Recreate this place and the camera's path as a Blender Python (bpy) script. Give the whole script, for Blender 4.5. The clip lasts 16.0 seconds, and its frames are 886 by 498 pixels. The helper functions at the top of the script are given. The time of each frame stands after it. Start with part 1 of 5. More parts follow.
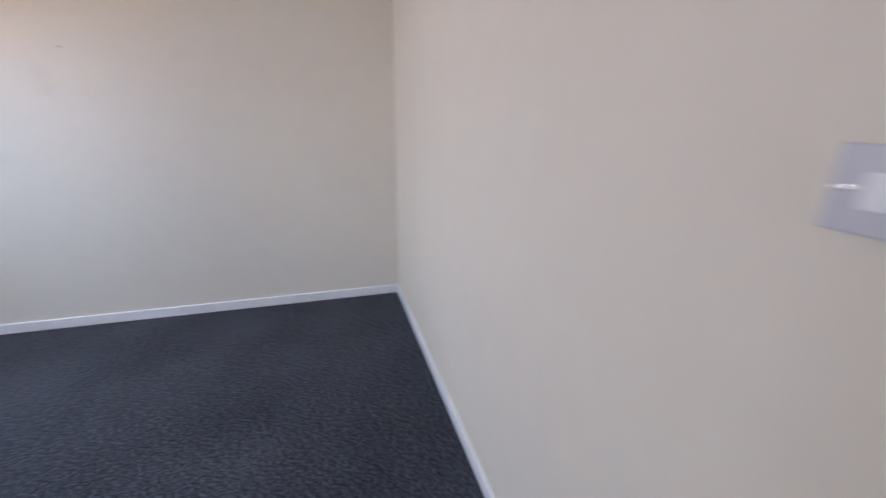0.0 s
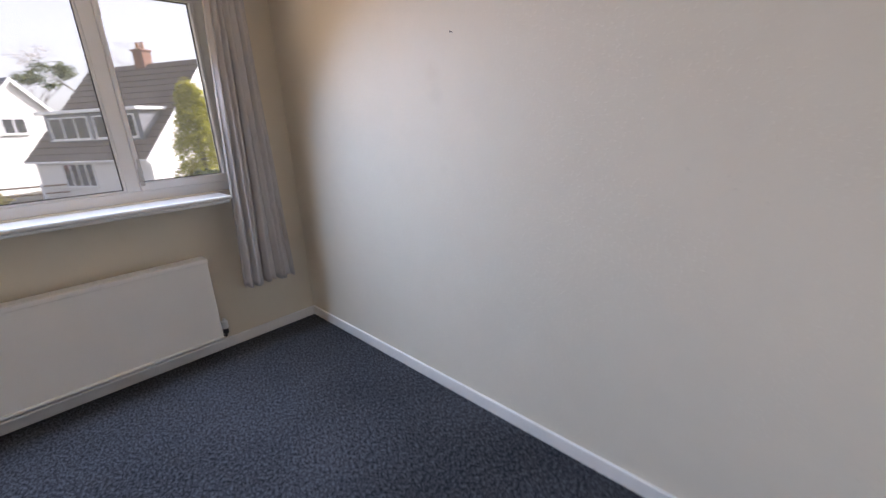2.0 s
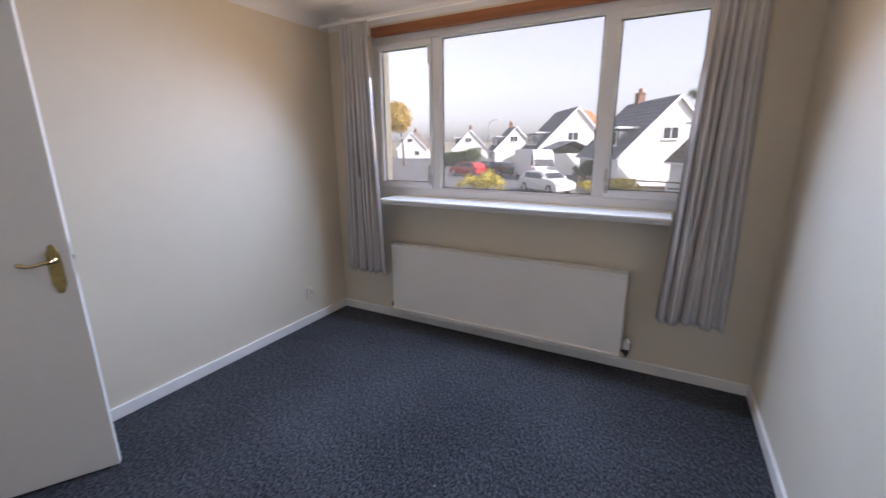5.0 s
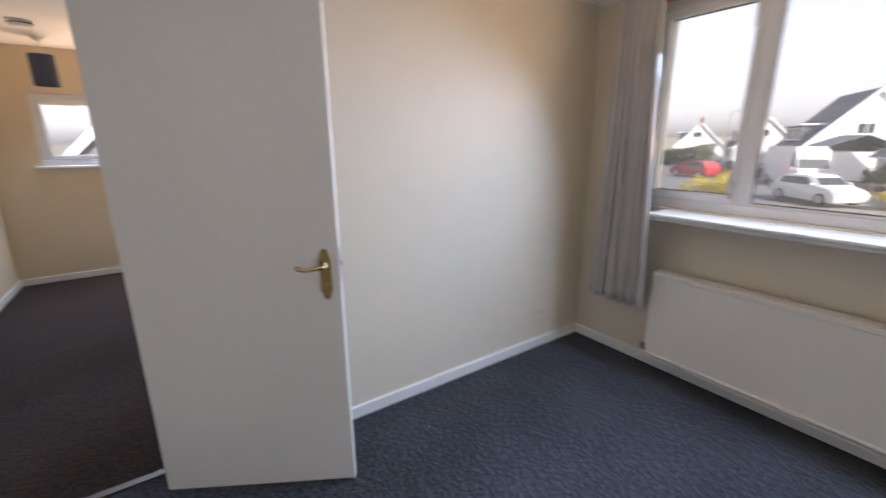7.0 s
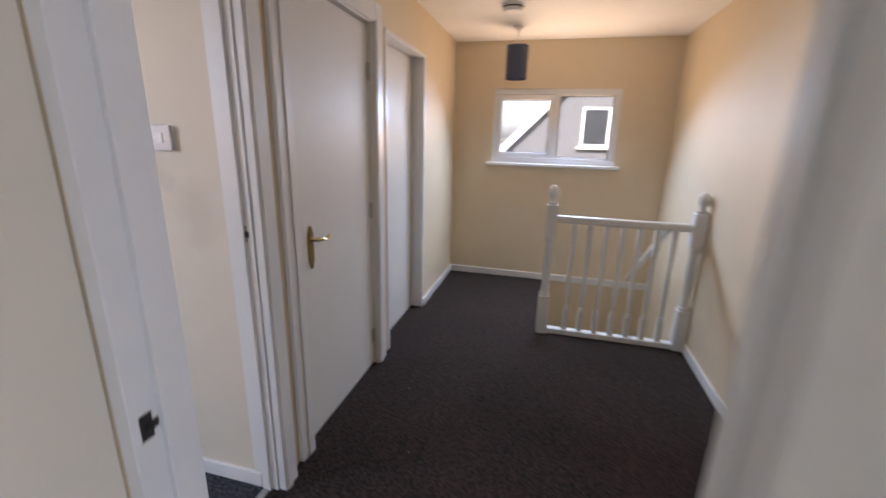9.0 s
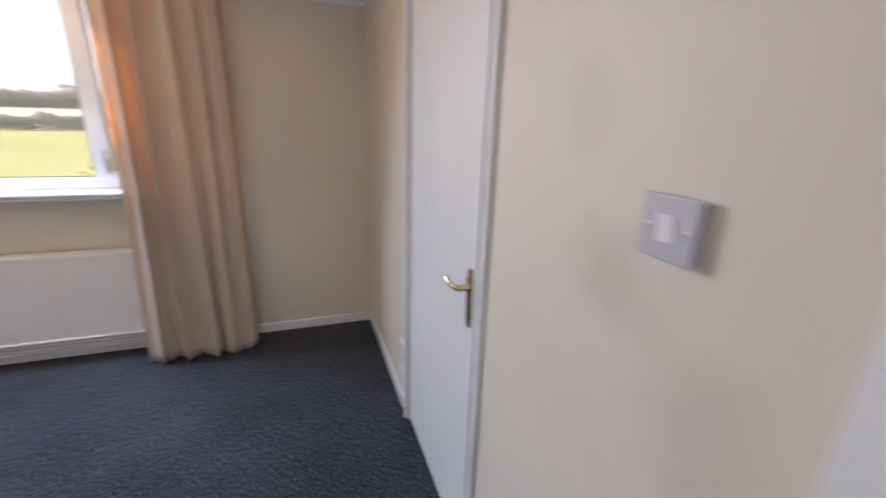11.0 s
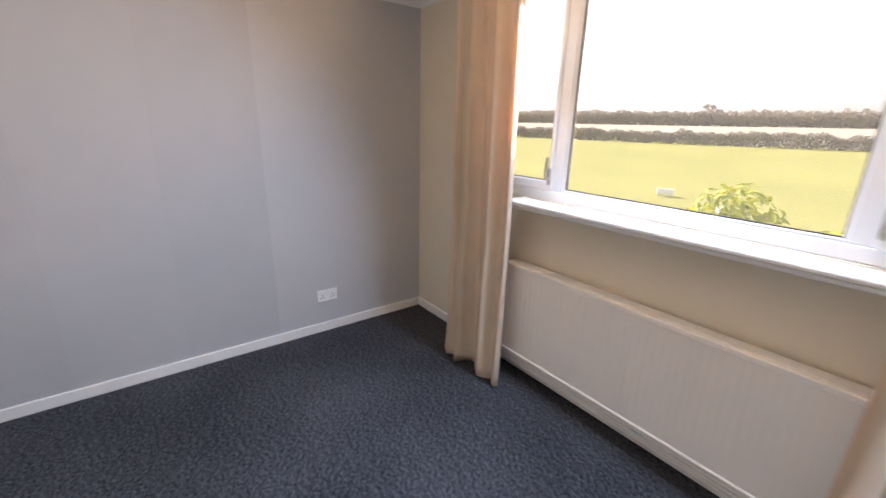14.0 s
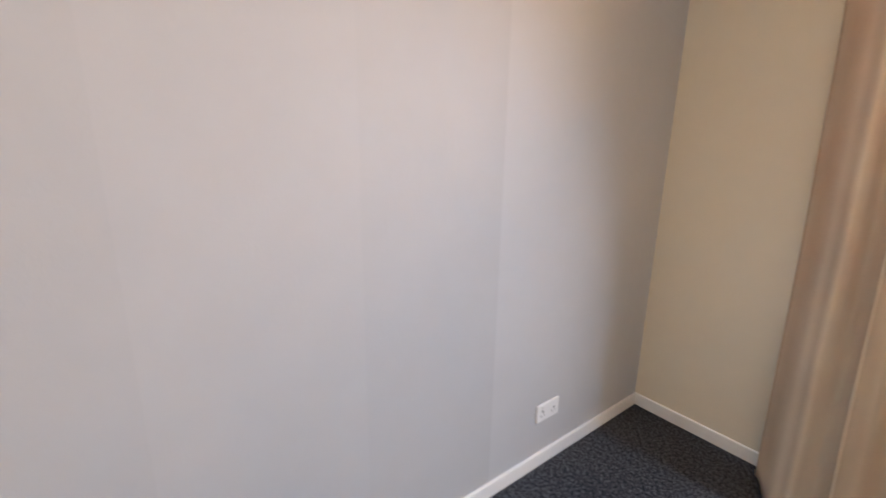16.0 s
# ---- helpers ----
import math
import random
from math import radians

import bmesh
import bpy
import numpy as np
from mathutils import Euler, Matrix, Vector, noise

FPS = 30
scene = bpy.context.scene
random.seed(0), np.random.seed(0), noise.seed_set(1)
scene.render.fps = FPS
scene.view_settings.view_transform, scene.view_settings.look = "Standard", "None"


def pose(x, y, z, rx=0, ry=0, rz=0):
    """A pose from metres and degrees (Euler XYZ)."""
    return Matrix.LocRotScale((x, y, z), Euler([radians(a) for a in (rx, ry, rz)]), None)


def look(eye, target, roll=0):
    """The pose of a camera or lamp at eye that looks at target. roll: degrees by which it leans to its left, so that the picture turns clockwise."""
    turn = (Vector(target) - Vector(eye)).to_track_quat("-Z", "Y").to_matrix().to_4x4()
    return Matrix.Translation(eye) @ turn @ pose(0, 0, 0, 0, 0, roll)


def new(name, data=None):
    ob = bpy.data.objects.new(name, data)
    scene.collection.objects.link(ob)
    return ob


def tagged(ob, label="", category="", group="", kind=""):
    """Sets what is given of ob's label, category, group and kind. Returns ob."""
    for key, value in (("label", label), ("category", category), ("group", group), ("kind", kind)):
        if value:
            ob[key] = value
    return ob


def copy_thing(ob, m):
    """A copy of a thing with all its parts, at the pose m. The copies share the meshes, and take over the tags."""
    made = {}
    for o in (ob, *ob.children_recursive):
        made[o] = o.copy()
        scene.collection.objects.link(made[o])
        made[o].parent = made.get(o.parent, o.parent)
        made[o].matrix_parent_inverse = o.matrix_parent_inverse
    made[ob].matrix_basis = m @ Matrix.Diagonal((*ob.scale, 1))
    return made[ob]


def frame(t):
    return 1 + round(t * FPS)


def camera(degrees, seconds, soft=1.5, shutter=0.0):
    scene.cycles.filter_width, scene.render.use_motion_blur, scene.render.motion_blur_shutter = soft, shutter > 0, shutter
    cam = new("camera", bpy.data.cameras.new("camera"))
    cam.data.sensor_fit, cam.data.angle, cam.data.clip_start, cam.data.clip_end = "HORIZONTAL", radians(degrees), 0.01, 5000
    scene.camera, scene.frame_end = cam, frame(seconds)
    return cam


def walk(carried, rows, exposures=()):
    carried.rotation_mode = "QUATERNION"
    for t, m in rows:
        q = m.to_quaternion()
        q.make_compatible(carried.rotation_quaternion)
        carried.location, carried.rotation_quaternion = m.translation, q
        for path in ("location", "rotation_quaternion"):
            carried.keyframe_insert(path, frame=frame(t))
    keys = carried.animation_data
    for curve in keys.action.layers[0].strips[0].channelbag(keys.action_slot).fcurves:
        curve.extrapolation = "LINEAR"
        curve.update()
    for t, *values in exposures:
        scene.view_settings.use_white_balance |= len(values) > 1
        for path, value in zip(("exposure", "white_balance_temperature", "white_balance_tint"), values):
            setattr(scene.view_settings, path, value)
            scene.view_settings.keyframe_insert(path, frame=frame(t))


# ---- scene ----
cam = camera(94.4, 16.0, shutter=0.5)
PATH = [
    (0, (-0.063, 0.495, 1.412), (1.75, -0.036, 0.756), 0.8),
    (0.5, (0.323, 0.469, 1.371), (2.22, 0.586, 0.75), -0.2),
    (1, (0.788, 0.415, 1.375), (2.536, 1.164, 0.755), -2.4),
    (1.5, (1.166, 0.54, 1.363), (2.712, 1.661, 0.771), -2.9),
    (2, (1.595, 0.625, 1.367), (2.949, 1.969, 0.766), -2.7),
    (2.5, (1.912, 0.696, 1.356), (3.1, 2.201, 0.788), -2.7),
    (3, (2.256, 0.853, 1.353), (3.177, 2.542, 0.805), -3.1),
    (3.5, (2.415, 0.909, 1.365), (2.929, 2.772, 0.848), -2.4),
    (4, (2.437, 0.81, 1.41), (2.344, 2.742, 0.9), -1.4),
    (4.5, (2.447, 0.751, 1.388), (1.814, 2.584, 0.898), -1.2),
    (4.7, (2.424, 0.744, 1.382), (1.651, 2.523, 0.894), -0.8),
    (6.8, (1.906, 0.891, 1.393), (0.412, 2.117, 0.877), -0.45),
    (7, (1.785, 0.911, 1.398), (0.189, 2.005, 0.892), -0.4),
    (7.3, (1.607, 0.845, 1.423), (-0.115, 1.731, 0.922), -0.4),
    (7.5, (1.456, 0.843, 1.402), (-0.333, 1.572, 0.884), 0.4),
    (8, (1.047, 0.782, 1.398), (-0.864, 1.077, 0.888), 0.8),
    (8.2, (0.899, 0.753, 1.388), (-1.03, 0.881, 0.876), 1.0),
    (10.3, (-0.356, 0.051, 1.515), (-1.669, -1.35, 0.955), 2.4),
    (10.5, (-0.389, -0.046, 1.514), (-1.529, -1.588, 0.947), 2.6),
    (11, (-0.405, -0.33, 1.522), (-1.036, -2.13, 0.93), 1.7),
    (11.5, (-0.404, -0.625, 1.514), (-0.39, -2.532, 0.91), 1.9),
    (12, (-0.306, -0.857, 1.479), (0.292, -2.677, 0.904), 2.1),
    (12.5, (-0.227, -1.013, 1.474), (0.787, -2.635, 0.889), 2.3),
    (13, (-0.048, -1.214, 1.477), (1.228, -2.639, 0.891), 2.0),
    (13.5, (0.176, -1.391, 1.46), (1.616, -2.645, 0.867), 1.8),
    (14, (0.513, -1.551, 1.475), (2.035, -2.704, 0.881), 1.4),
    (14.5, (0.867, -1.586, 1.472), (2.456, -2.644, 0.876), 0.8),
    (15, (1.275, -1.525, 1.46), (2.893, -2.546, 0.878), 0.5),
    (15.5, (1.78, -1.4, 1.42), (3.395, -2.45, 0.881), 0.6),
    (16, (2.144, -1.178, 1.39), (3.704, -2.338, 0.922), 0.9),
]
EXPOSURE = [(0, 1.8, 6230, 30), (2, 1.7, 6330, 29), (3.5, 1.55, 6380, 29), (4.5, 1.58, 6180, 30), (7, 1.75, 6370, 28), (8.2, 1.75, 6440, 28), (10.3, 2.0, 6080, 27), (11.5, 1.8, 6230, 27), (12.5, 2.2, 6750, 27), (14.5, 1.8, 6600, 26), (15.5, 1.98, 6900, 26), (16, 2.3, 7100, 26)]
walk(cam, [(t, look(eye, target, roll)) for t, eye, target, roll in PATH], EXPOSURE)

# ---- world, sun, exposure ----
SUN_AZ, SUN_EL = 94.0, 32.0          # degrees from north towards east, and above the horizon
world = bpy.data.worlds.new("sky")
scene.world = world
world.use_nodes = True
wn = world.node_tree
sky = wn.nodes.new("ShaderNodeTexSky")
sky.sky_type, sky.sun_disc = "NISHITA", False
sky.sun_elevation, sky.sun_rotation = radians(SUN_EL), radians(SUN_AZ)
sky.dust_density, sky.air_density, sky.ozone_density = 2.0, 1.0, 1.0
wn.nodes["Background"].inputs["Strength"].default_value = 0.092
haze = wn.nodes.new("ShaderNodeHueSaturation")          # thin high cloud takes the blue out of the sky
haze.inputs["Saturation"].default_value = 0.3
wn.links.new(sky.outputs["Color"], haze.inputs["Color"])
wn.links.new(haze.outputs["Color"], wn.nodes["Background"].inputs["Color"])

sun = new("sun", bpy.data.lights.new("sun", "SUN"))
sun.data.energy, sun.data.angle, sun.data.color = 3.4, radians(0.6), (1.0, 0.95, 0.86)
sun_dir = Vector((math.sin(radians(SUN_AZ)) * math.cos(radians(SUN_EL)), math.cos(radians(SUN_AZ)) * math.cos(radians(SUN_EL)), math.sin(radians(SUN_EL))))
sun.matrix_world = look(sun_dir * 60, (0, 0, 0))



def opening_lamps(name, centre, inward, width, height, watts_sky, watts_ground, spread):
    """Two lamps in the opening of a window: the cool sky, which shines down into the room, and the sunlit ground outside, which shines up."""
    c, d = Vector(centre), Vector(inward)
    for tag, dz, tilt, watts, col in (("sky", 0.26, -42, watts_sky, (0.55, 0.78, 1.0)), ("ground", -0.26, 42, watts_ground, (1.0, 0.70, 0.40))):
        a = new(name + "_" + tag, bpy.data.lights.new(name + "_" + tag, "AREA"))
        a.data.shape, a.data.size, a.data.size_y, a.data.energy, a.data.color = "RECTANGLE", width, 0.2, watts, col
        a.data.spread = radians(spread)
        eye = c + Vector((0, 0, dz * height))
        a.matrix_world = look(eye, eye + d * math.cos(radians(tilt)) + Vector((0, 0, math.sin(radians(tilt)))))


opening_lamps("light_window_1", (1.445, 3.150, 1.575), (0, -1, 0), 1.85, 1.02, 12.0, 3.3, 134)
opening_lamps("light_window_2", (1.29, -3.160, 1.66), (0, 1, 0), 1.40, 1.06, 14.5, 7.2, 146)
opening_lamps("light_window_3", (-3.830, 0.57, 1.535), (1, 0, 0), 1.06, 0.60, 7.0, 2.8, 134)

# ---- materials ----


def mat(name, col, rough=0.6, vary=0.12, fine=(60, 0.15), coarse=(2.5, 0.5), bump=0.0, bump_scale=120.0, metal=0.0, tint=None, coat=0.0, stretch=(1, 1, 1), spec=0.5):
    """Principled material varied at two scales: coarse patches and fine grain, with relief."""
    m = bpy.data.materials.new(name)
    m.use_nodes = True
    t = m.node_tree
    n, l = t.nodes, t.links
    b = n["Principled BSDF"]
    b.inputs["Roughness"].default_value, b.inputs["Metallic"].default_value = rough, metal
    b.inputs["Specular IOR Level"].default_value = spec
    b.inputs["Coat Weight"].default_value = coat
    tc = n.new("ShaderNodeTexCoord")
    mp = n.new("ShaderNodeMapping")
    mp.inputs["Scale"].default_value = stretch
    l.new(tc.outputs["Object"], mp.inputs["Vector"])
    big, small = n.new("ShaderNodeTexNoise"), n.new("ShaderNodeTexNoise")
    big.inputs["Scale"].default_value, small.inputs["Scale"].default_value = coarse[0], fine[0]
    big.inputs["Detail"].default_value, small.inputs["Detail"].default_value = 4, 3
    for q in (big, small):
        l.new(mp.outputs["Vector"], q.inputs["Vector"])
    mixed = n.new("ShaderNodeMix")
    mixed.data_type = "FLOAT"
    mixed.inputs[0].default_value = fine[1]
    l.new(big.outputs["Fac"], mixed.inputs[2])
    l.new(small.outputs["Fac"], mixed.inputs[3])
    ramp = n.new("ShaderNodeValToRGB")
    dark = tint if tint else tuple(c * (1 - vary) for c in col)
    light = tuple(min(1, c * (1 + vary * 0.6)) for c in col)
    ramp.color_ramp.elements[0].position, ramp.color_ramp.elements[1].position = 0.3, 0.7
    ramp.color_ramp.elements[0].color, ramp.color_ramp.elements[1].color = (*dark, 1), (*light, 1)
    l.new(mixed.outputs[0], ramp.inputs["Fac"])
    l.new(ramp.outputs["Color"], b.inputs["Base Color"])
    if bump:
        bn, bt = n.new("ShaderNodeBump"), n.new("ShaderNodeTexNoise")
        bt.inputs["Scale"].default_value, bt.inputs["Detail"].default_value = bump_scale, 4
        l.new(mp.outputs["Vector"], bt.inputs["Vector"])
        bn.inputs["Strength"].default_value, bn.inputs["Distance"].default_value = bump, 0.01
        l.new(bt.outputs["Fac"], bn.inputs["Height"])
        l.new(bn.outputs["Normal"], b.inputs["Normal"])
    return m


def wallpaper(name, col, relief, scale, dist=0.004, patch=0.04, sparse=0.0):
    """Emulsioned paper with blobs pressed into it, drawn out upright, and faint seams of hand-rolled paint."""
    m = mat(name, col, 0.62, patch, fine=(9, 0.35), coarse=(1.1, 0.5))
    t = m.node_tree
    n, l = t.nodes, t.links
    mp = n.new("ShaderNodeMapping")
    mp.inputs["Scale"].default_value = (1, 1, 0.72)
    l.new(n["Texture Coordinate"].outputs["Object"], mp.inputs["Vector"])
    blob = n.new("ShaderNodeTexNoise")
    blob.inputs["Scale"].default_value, blob.inputs["Detail"].default_value, blob.inputs["Roughness"].default_value = scale, 2.5, 0.55
    l.new(mp.outputs["Vector"], blob.inputs["Vector"])
    r = n.new("ShaderNodeValToRGB")
    r.color_ramp.elements[0].position, r.color_ramp.elements[1].position = 0.50 + sparse, 0.68 + sparse
    l.new(blob.outputs["Fac"], r.inputs["Fac"])
    fine = n.new("ShaderNodeTexNoise")
    fine.inputs["Scale"].default_value = scale * 6
    l.new(mp.outputs["Vector"], fine.inputs["Vector"])
    add = n.new("ShaderNodeMath")
    add.operation = "MULTIPLY_ADD"
    add.inputs[1].default_value = 0.12
    l.new(fine.outputs["Fac"], add.inputs[0])
    l.new(r.outputs["Color"], add.inputs[2])
    bn = n.new("ShaderNodeBump")
    bn.inputs["Strength"].default_value, bn.inputs["Distance"].default_value = relief, dist
    l.new(add.outputs[0], bn.inputs["Height"])
    l.new(bn.outputs["Normal"], n["Principled BSDF"].inputs["Normal"])
    return m


def carpet(name, dark, light):
    """Short twist pile: light flecks on a dark ground."""
    m = bpy.data.materials.new(name)
    m.use_nodes = True
    t = m.node_tree
    n, l = t.nodes, t.links
    b = n["Principled BSDF"]
    b.inputs["Roughness"].default_value, b.inputs["Specular IOR Level"].default_value = 0.95, 0.15
    b.inputs["Sheen Weight"].default_value = 0.10
    tc = n.new("ShaderNodeTexCoord")
    mp = n.new("ShaderNodeMapping")
    mp.inputs["Rotation"].default_value, mp.inputs["Scale"].default_value = (0, 0, 0.6), (1.0, 0.55, 1.0)     # the pile lies one way
    l.new(tc.outputs["Object"], mp.inputs["Vector"])
    fleck, tuft, wear, lint = n.new("ShaderNodeTexNoise"), n.new("ShaderNodeTexNoise"), n.new("ShaderNodeTexNoise"), n.new("ShaderNodeTexVoronoi")
    for q, s, d, src in ((fleck, 98, 4.0, mp), (tuft, 330, 2.0, tc), (wear, 1.6, 3.0, tc)):
        q.inputs["Scale"].default_value, q.inputs["Detail"].default_value = s, d
        l.new(src.outputs["Vector"] if src is mp else src.outputs["Object"], q.inputs["Vector"])
    fleck.inputs["Roughness"].default_value = 0.75
    mx = n.new("ShaderNodeMix")
    mx.data_type = "FLOAT"
    mx.inputs[0].default_value = 0.3
    l.new(fleck.outputs["Fac"], mx.inputs[2])
    l.new(tuft.outputs["Fac"], mx.inputs[3])
    mx2 = n.new("ShaderNodeMix")
    mx2.data_type = "FLOAT"
    mx2.inputs[0].default_value = 0.10
    l.new(mx.outputs[0], mx2.inputs[2])
    l.new(wear.outputs["Fac"], mx2.inputs[3])
    r = n.new("ShaderNodeValToRGB")
    r.color_ramp.elements[0].position, r.color_ramp.elements[1].position = 0.45, 0.585
    r.color_ramp.elements[0].color, r.color_ramp.elements[1].color = (*dark, 1), (*light, 1)
    l.new(mx2.outputs[0], r.inputs["Fac"])
    lint.inputs["Scale"].default_value = 5.0                    # stray specks of lint
    l.new(tc.outputs["Object"], lint.inputs["Vector"])
    lt = n.new("ShaderNodeMath")
    lt.operation, lt.inputs[1].default_value = "LESS_THAN", 0.018
    l.new(lint.outputs["Distance"], lt.inputs[0])
    mc = n.new("ShaderNodeMix")
    mc.data_type = "RGBA"
    mc.inputs[7].default_value = (0.30, 0.29, 0.28, 1)
    l.new(lt.outputs[0], mc.inputs[0])
    l.new(r.outputs["Color"], mc.inputs[6])
    l.new(mc.outputs[2], b.inputs["Base Color"])
    bn = n.new("ShaderNodeBump")
    bn.inputs["Strength"].default_value, bn.inputs["Distance"].default_value = 0.15, 0.005
    l.new(mx.outputs[0], bn.inputs["Height"])
    l.new(bn.outputs["Normal"], b.inputs["Normal"])
    return m


def cloth(name, col, through_col, share):
    """Woven curtain cloth that lets part of the daylight through."""
    m = mat(name, col, 0.9, 0.10, fine=(300, 0.3), coarse=(5, 0.5), bump=0.15, bump_scale=500, spec=0.1)
    t = m.node_tree
    n, l = t.nodes, t.links
    tr, mx = n.new("ShaderNodeBsdfTranslucent"), n.new("ShaderNodeMixShader")
    tr.inputs["Color"].default_value = (*through_col, 1)
    mx.inputs[0].default_value = share
    l.new(n["Principled BSDF"].outputs[0], mx.inputs[1])
    l.new(tr.outputs[0], mx.inputs[2])
    l.new(mx.outputs[0], n["Material Output"].inputs["Surface"])
    return m


def glass(name):
    """Clear float glass: see-through with a Fresnel reflection."""
    m = bpy.data.materials.new(name)
    m.use_nodes = True
    t = m.node_tree
    n, l = t.nodes, t.links
    n.remove(n["Principled BSDF"])
    clear, gloss, mx, fr = n.new("ShaderNodeBsdfTransparent"), n.new("ShaderNodeBsdfGlossy"), n.new("ShaderNodeMixShader"), n.new("ShaderNodeLayerWeight")
    clear.inputs["Color"].default_value = (0.96, 0.98, 0.97, 1)
    gloss.inputs["Roughness"].default_value = 0.01
    pw = n.new("ShaderNodeMath")
    pw.operation, pw.inputs[1].default_value = "POWER", 5.0
    ma = n.new("ShaderNodeMath")
    ma.operation, ma.inputs[1].default_value, ma.inputs[2].default_value = "MULTIPLY_ADD", 0.9, 0.04
    fr.inputs["Blend"].default_value = 0.5
    l.new(fr.outputs["Facing"], pw.inputs[0])
    l.new(pw.outputs[0], ma.inputs[0])
    l.new(ma.outputs[0], mx.inputs[0])
    l.new(clear.outputs[0], mx.inputs[1])
    l.new(gloss.outputs[0], mx.inputs[2])
    veil, veiled = n.new("ShaderNodeBsdfTranslucent"), n.new("ShaderNodeMixShader")      # translucent veil added to imitate glare haze over the view outside
    veil.inputs["Color"].default_value, veiled.inputs[0].default_value = (0.9, 0.92, 0.95, 1), 0.06
    l.new(mx.outputs[0], veiled.inputs[1])
    l.new(veil.outputs[0], veiled.inputs[2])
    l.new(veiled.outputs[0], n["Material Output"].inputs["Surface"])
    return m


M_MAGNOLIA = wallpaper("magnolia_paper", (0.74, 0.665, 0.535), 0.10, 70, 0.002)
M_CHIP = wallpaper("textured_paper", (0.74, 0.68, 0.57), 0.5, 108, 0.004, sparse=0.095)
M_GREY = wallpaper("grey_paper", (0.45, 0.455, 0.465), 0.08, 60, 0.002)
M_CREAM = wallpaper("cream_emulsion", (0.74, 0.62, 0.44), 0.12, 60, 0.002)


def smudged(name, base, spots):
    """A copy of a wall paint with hand marks: soft uneven patches round given places."""
    m = base.copy()
    m.name = name
    n, l = m.node_tree.nodes, m.node_tree.links
    b = n["Principled BSDF"]
    tc = n.new("ShaderNodeTexCoord")
    ns = n.new("ShaderNodeTexNoise")
    ns.inputs["Scale"].default_value, ns.inputs["Detail"].default_value = 7, 3
    l.new(tc.outputs["Object"], ns.inputs["Vector"])
    src = b.inputs["Base Color"].links[0].from_socket
    for place, size, amount in spots:
        ds = n.new("ShaderNodeVectorMath")
        ds.operation = "DISTANCE"
        ds.inputs[1].default_value = place
        l.new(tc.outputs["Object"], ds.inputs[0])
        ad = n.new("ShaderNodeMath")
        ad.operation = "MULTIPLY_ADD"
        ad.inputs[1].default_value = size * 2.2
        l.new(ns.outputs["Fac"], ad.inputs[0])
        l.new(ds.outputs["Value"], ad.inputs[2])
        mr = n.new("ShaderNodeMapRange")
        mr.inputs["From Min"].default_value, mr.inputs["From Max"].default_value = size * 1.3, size * 2.2
        mr.inputs["To Min"].default_value, mr.inputs["To Max"].default_value = amount, 0.0
        l.new(ad.outputs[0], mr.inputs["Value"])
        mx = n.new("ShaderNodeMix")
        mx.data_type = "RGBA"
        mx.inputs[7].default_value = (0.42, 0.36, 0.28, 1)
        l.new(mr.outputs[0], mx.inputs[0])
        l.new(src, mx.inputs[6])
        src = mx.outputs[2]
    l.new(src, b.inputs["Base Color"])
    return m


def drops(m, seam, width, amount):
    """Upright lengths of paper hung side by side along y: the one past the seam is a paler batch, the next ones differ a little."""
    n, l = m.node_tree.nodes, m.node_tree.links
    b = n["Principled BSDF"]
    tc, sp = n.new("ShaderNodeTexCoord"), n.new("ShaderNodeSeparateXYZ")
    l.new(tc.outputs["Object"], sp.inputs[0])
    src = b.inputs["Base Color"].links[0].from_socket
    for k, gain in enumerate((1 + amount, 1 - amount * 0.25, 1 + amount * 0.3)):
        mr, mx = n.new("ShaderNodeMapRange"), n.new("ShaderNodeMix")
        edge = seam + k * width
        mr.inputs["From Min"].default_value, mr.inputs["From Max"].default_value = edge - 0.002, edge + 0.002
        mr.inputs["To Min"].default_value, mr.inputs["To Max"].default_value = gain, 1.0
        l.new(sp.outputs["Y"], mr.inputs["Value"])
        mx.data_type, mx.blend_type = "RGBA", "MULTIPLY"
        mx.inputs[0].default_value = 1.0
        l.new(src, mx.inputs[6])
        l.new(mr.outputs[0], mx.inputs[7])
        src = mx.outputs[2]
    l.new(src, b.inputs["Base Color"])


drops(M_GREY, -2.186, 0.53, 0.09)
M_MARKED = smudged("marked_magnolia_paper", M_MAGNOLIA, [((-0.865, -0.83, 1.29), 0.10, 0.32), ((-0.865, -0.62, 1.14), 0.12, 0.22), ((-0.865, -0.93, 1.56), 0.09, 0.18)])
M_CHIP_MARKED = smudged("marked_textured_paper", M_CHIP, [((2.925, 1.96, 1.56), 0.055, 0.11), ((2.925, 1.95, 1.47), 0.045, 0.10), ((2.925, 1.92, 1.16), 0.04, 0.07)])
M_CEIL = mat("ceiling_white", (0.84, 0.84, 0.83), 0.75, 0.04, bump=0.25, bump_scale=45)
M_GLOSS = mat("white_gloss_paint", (0.80, 0.79, 0.765), 0.36, 0.05, spec=0.35, fine=(25, 0.3), coarse=(3, 0.5), bump=0.04, bump_scale=30)
M_DOOR = mat("door_satin_paint", (0.77, 0.755, 0.71), 0.48, 0.05, spec=0.2, fine=(30, 0.3), coarse=(1.5, 0.5), bump=0.05, bump_scale=60)
M_SKIRT = mat("skirting_paint", (0.82, 0.81, 0.785), 0.35, 0.08, fine=(20, 0.3), coarse=(4, 0.5), bump=0.05, bump_scale=40)
M_UPVC = mat("upvc_white", (0.80, 0.81, 0.82), 0.28, 0.03)
M_RAD = mat("radiator_enamel", (0.84, 0.83, 0.80), 0.32, 0.04, bump=0.03, bump_scale=20)
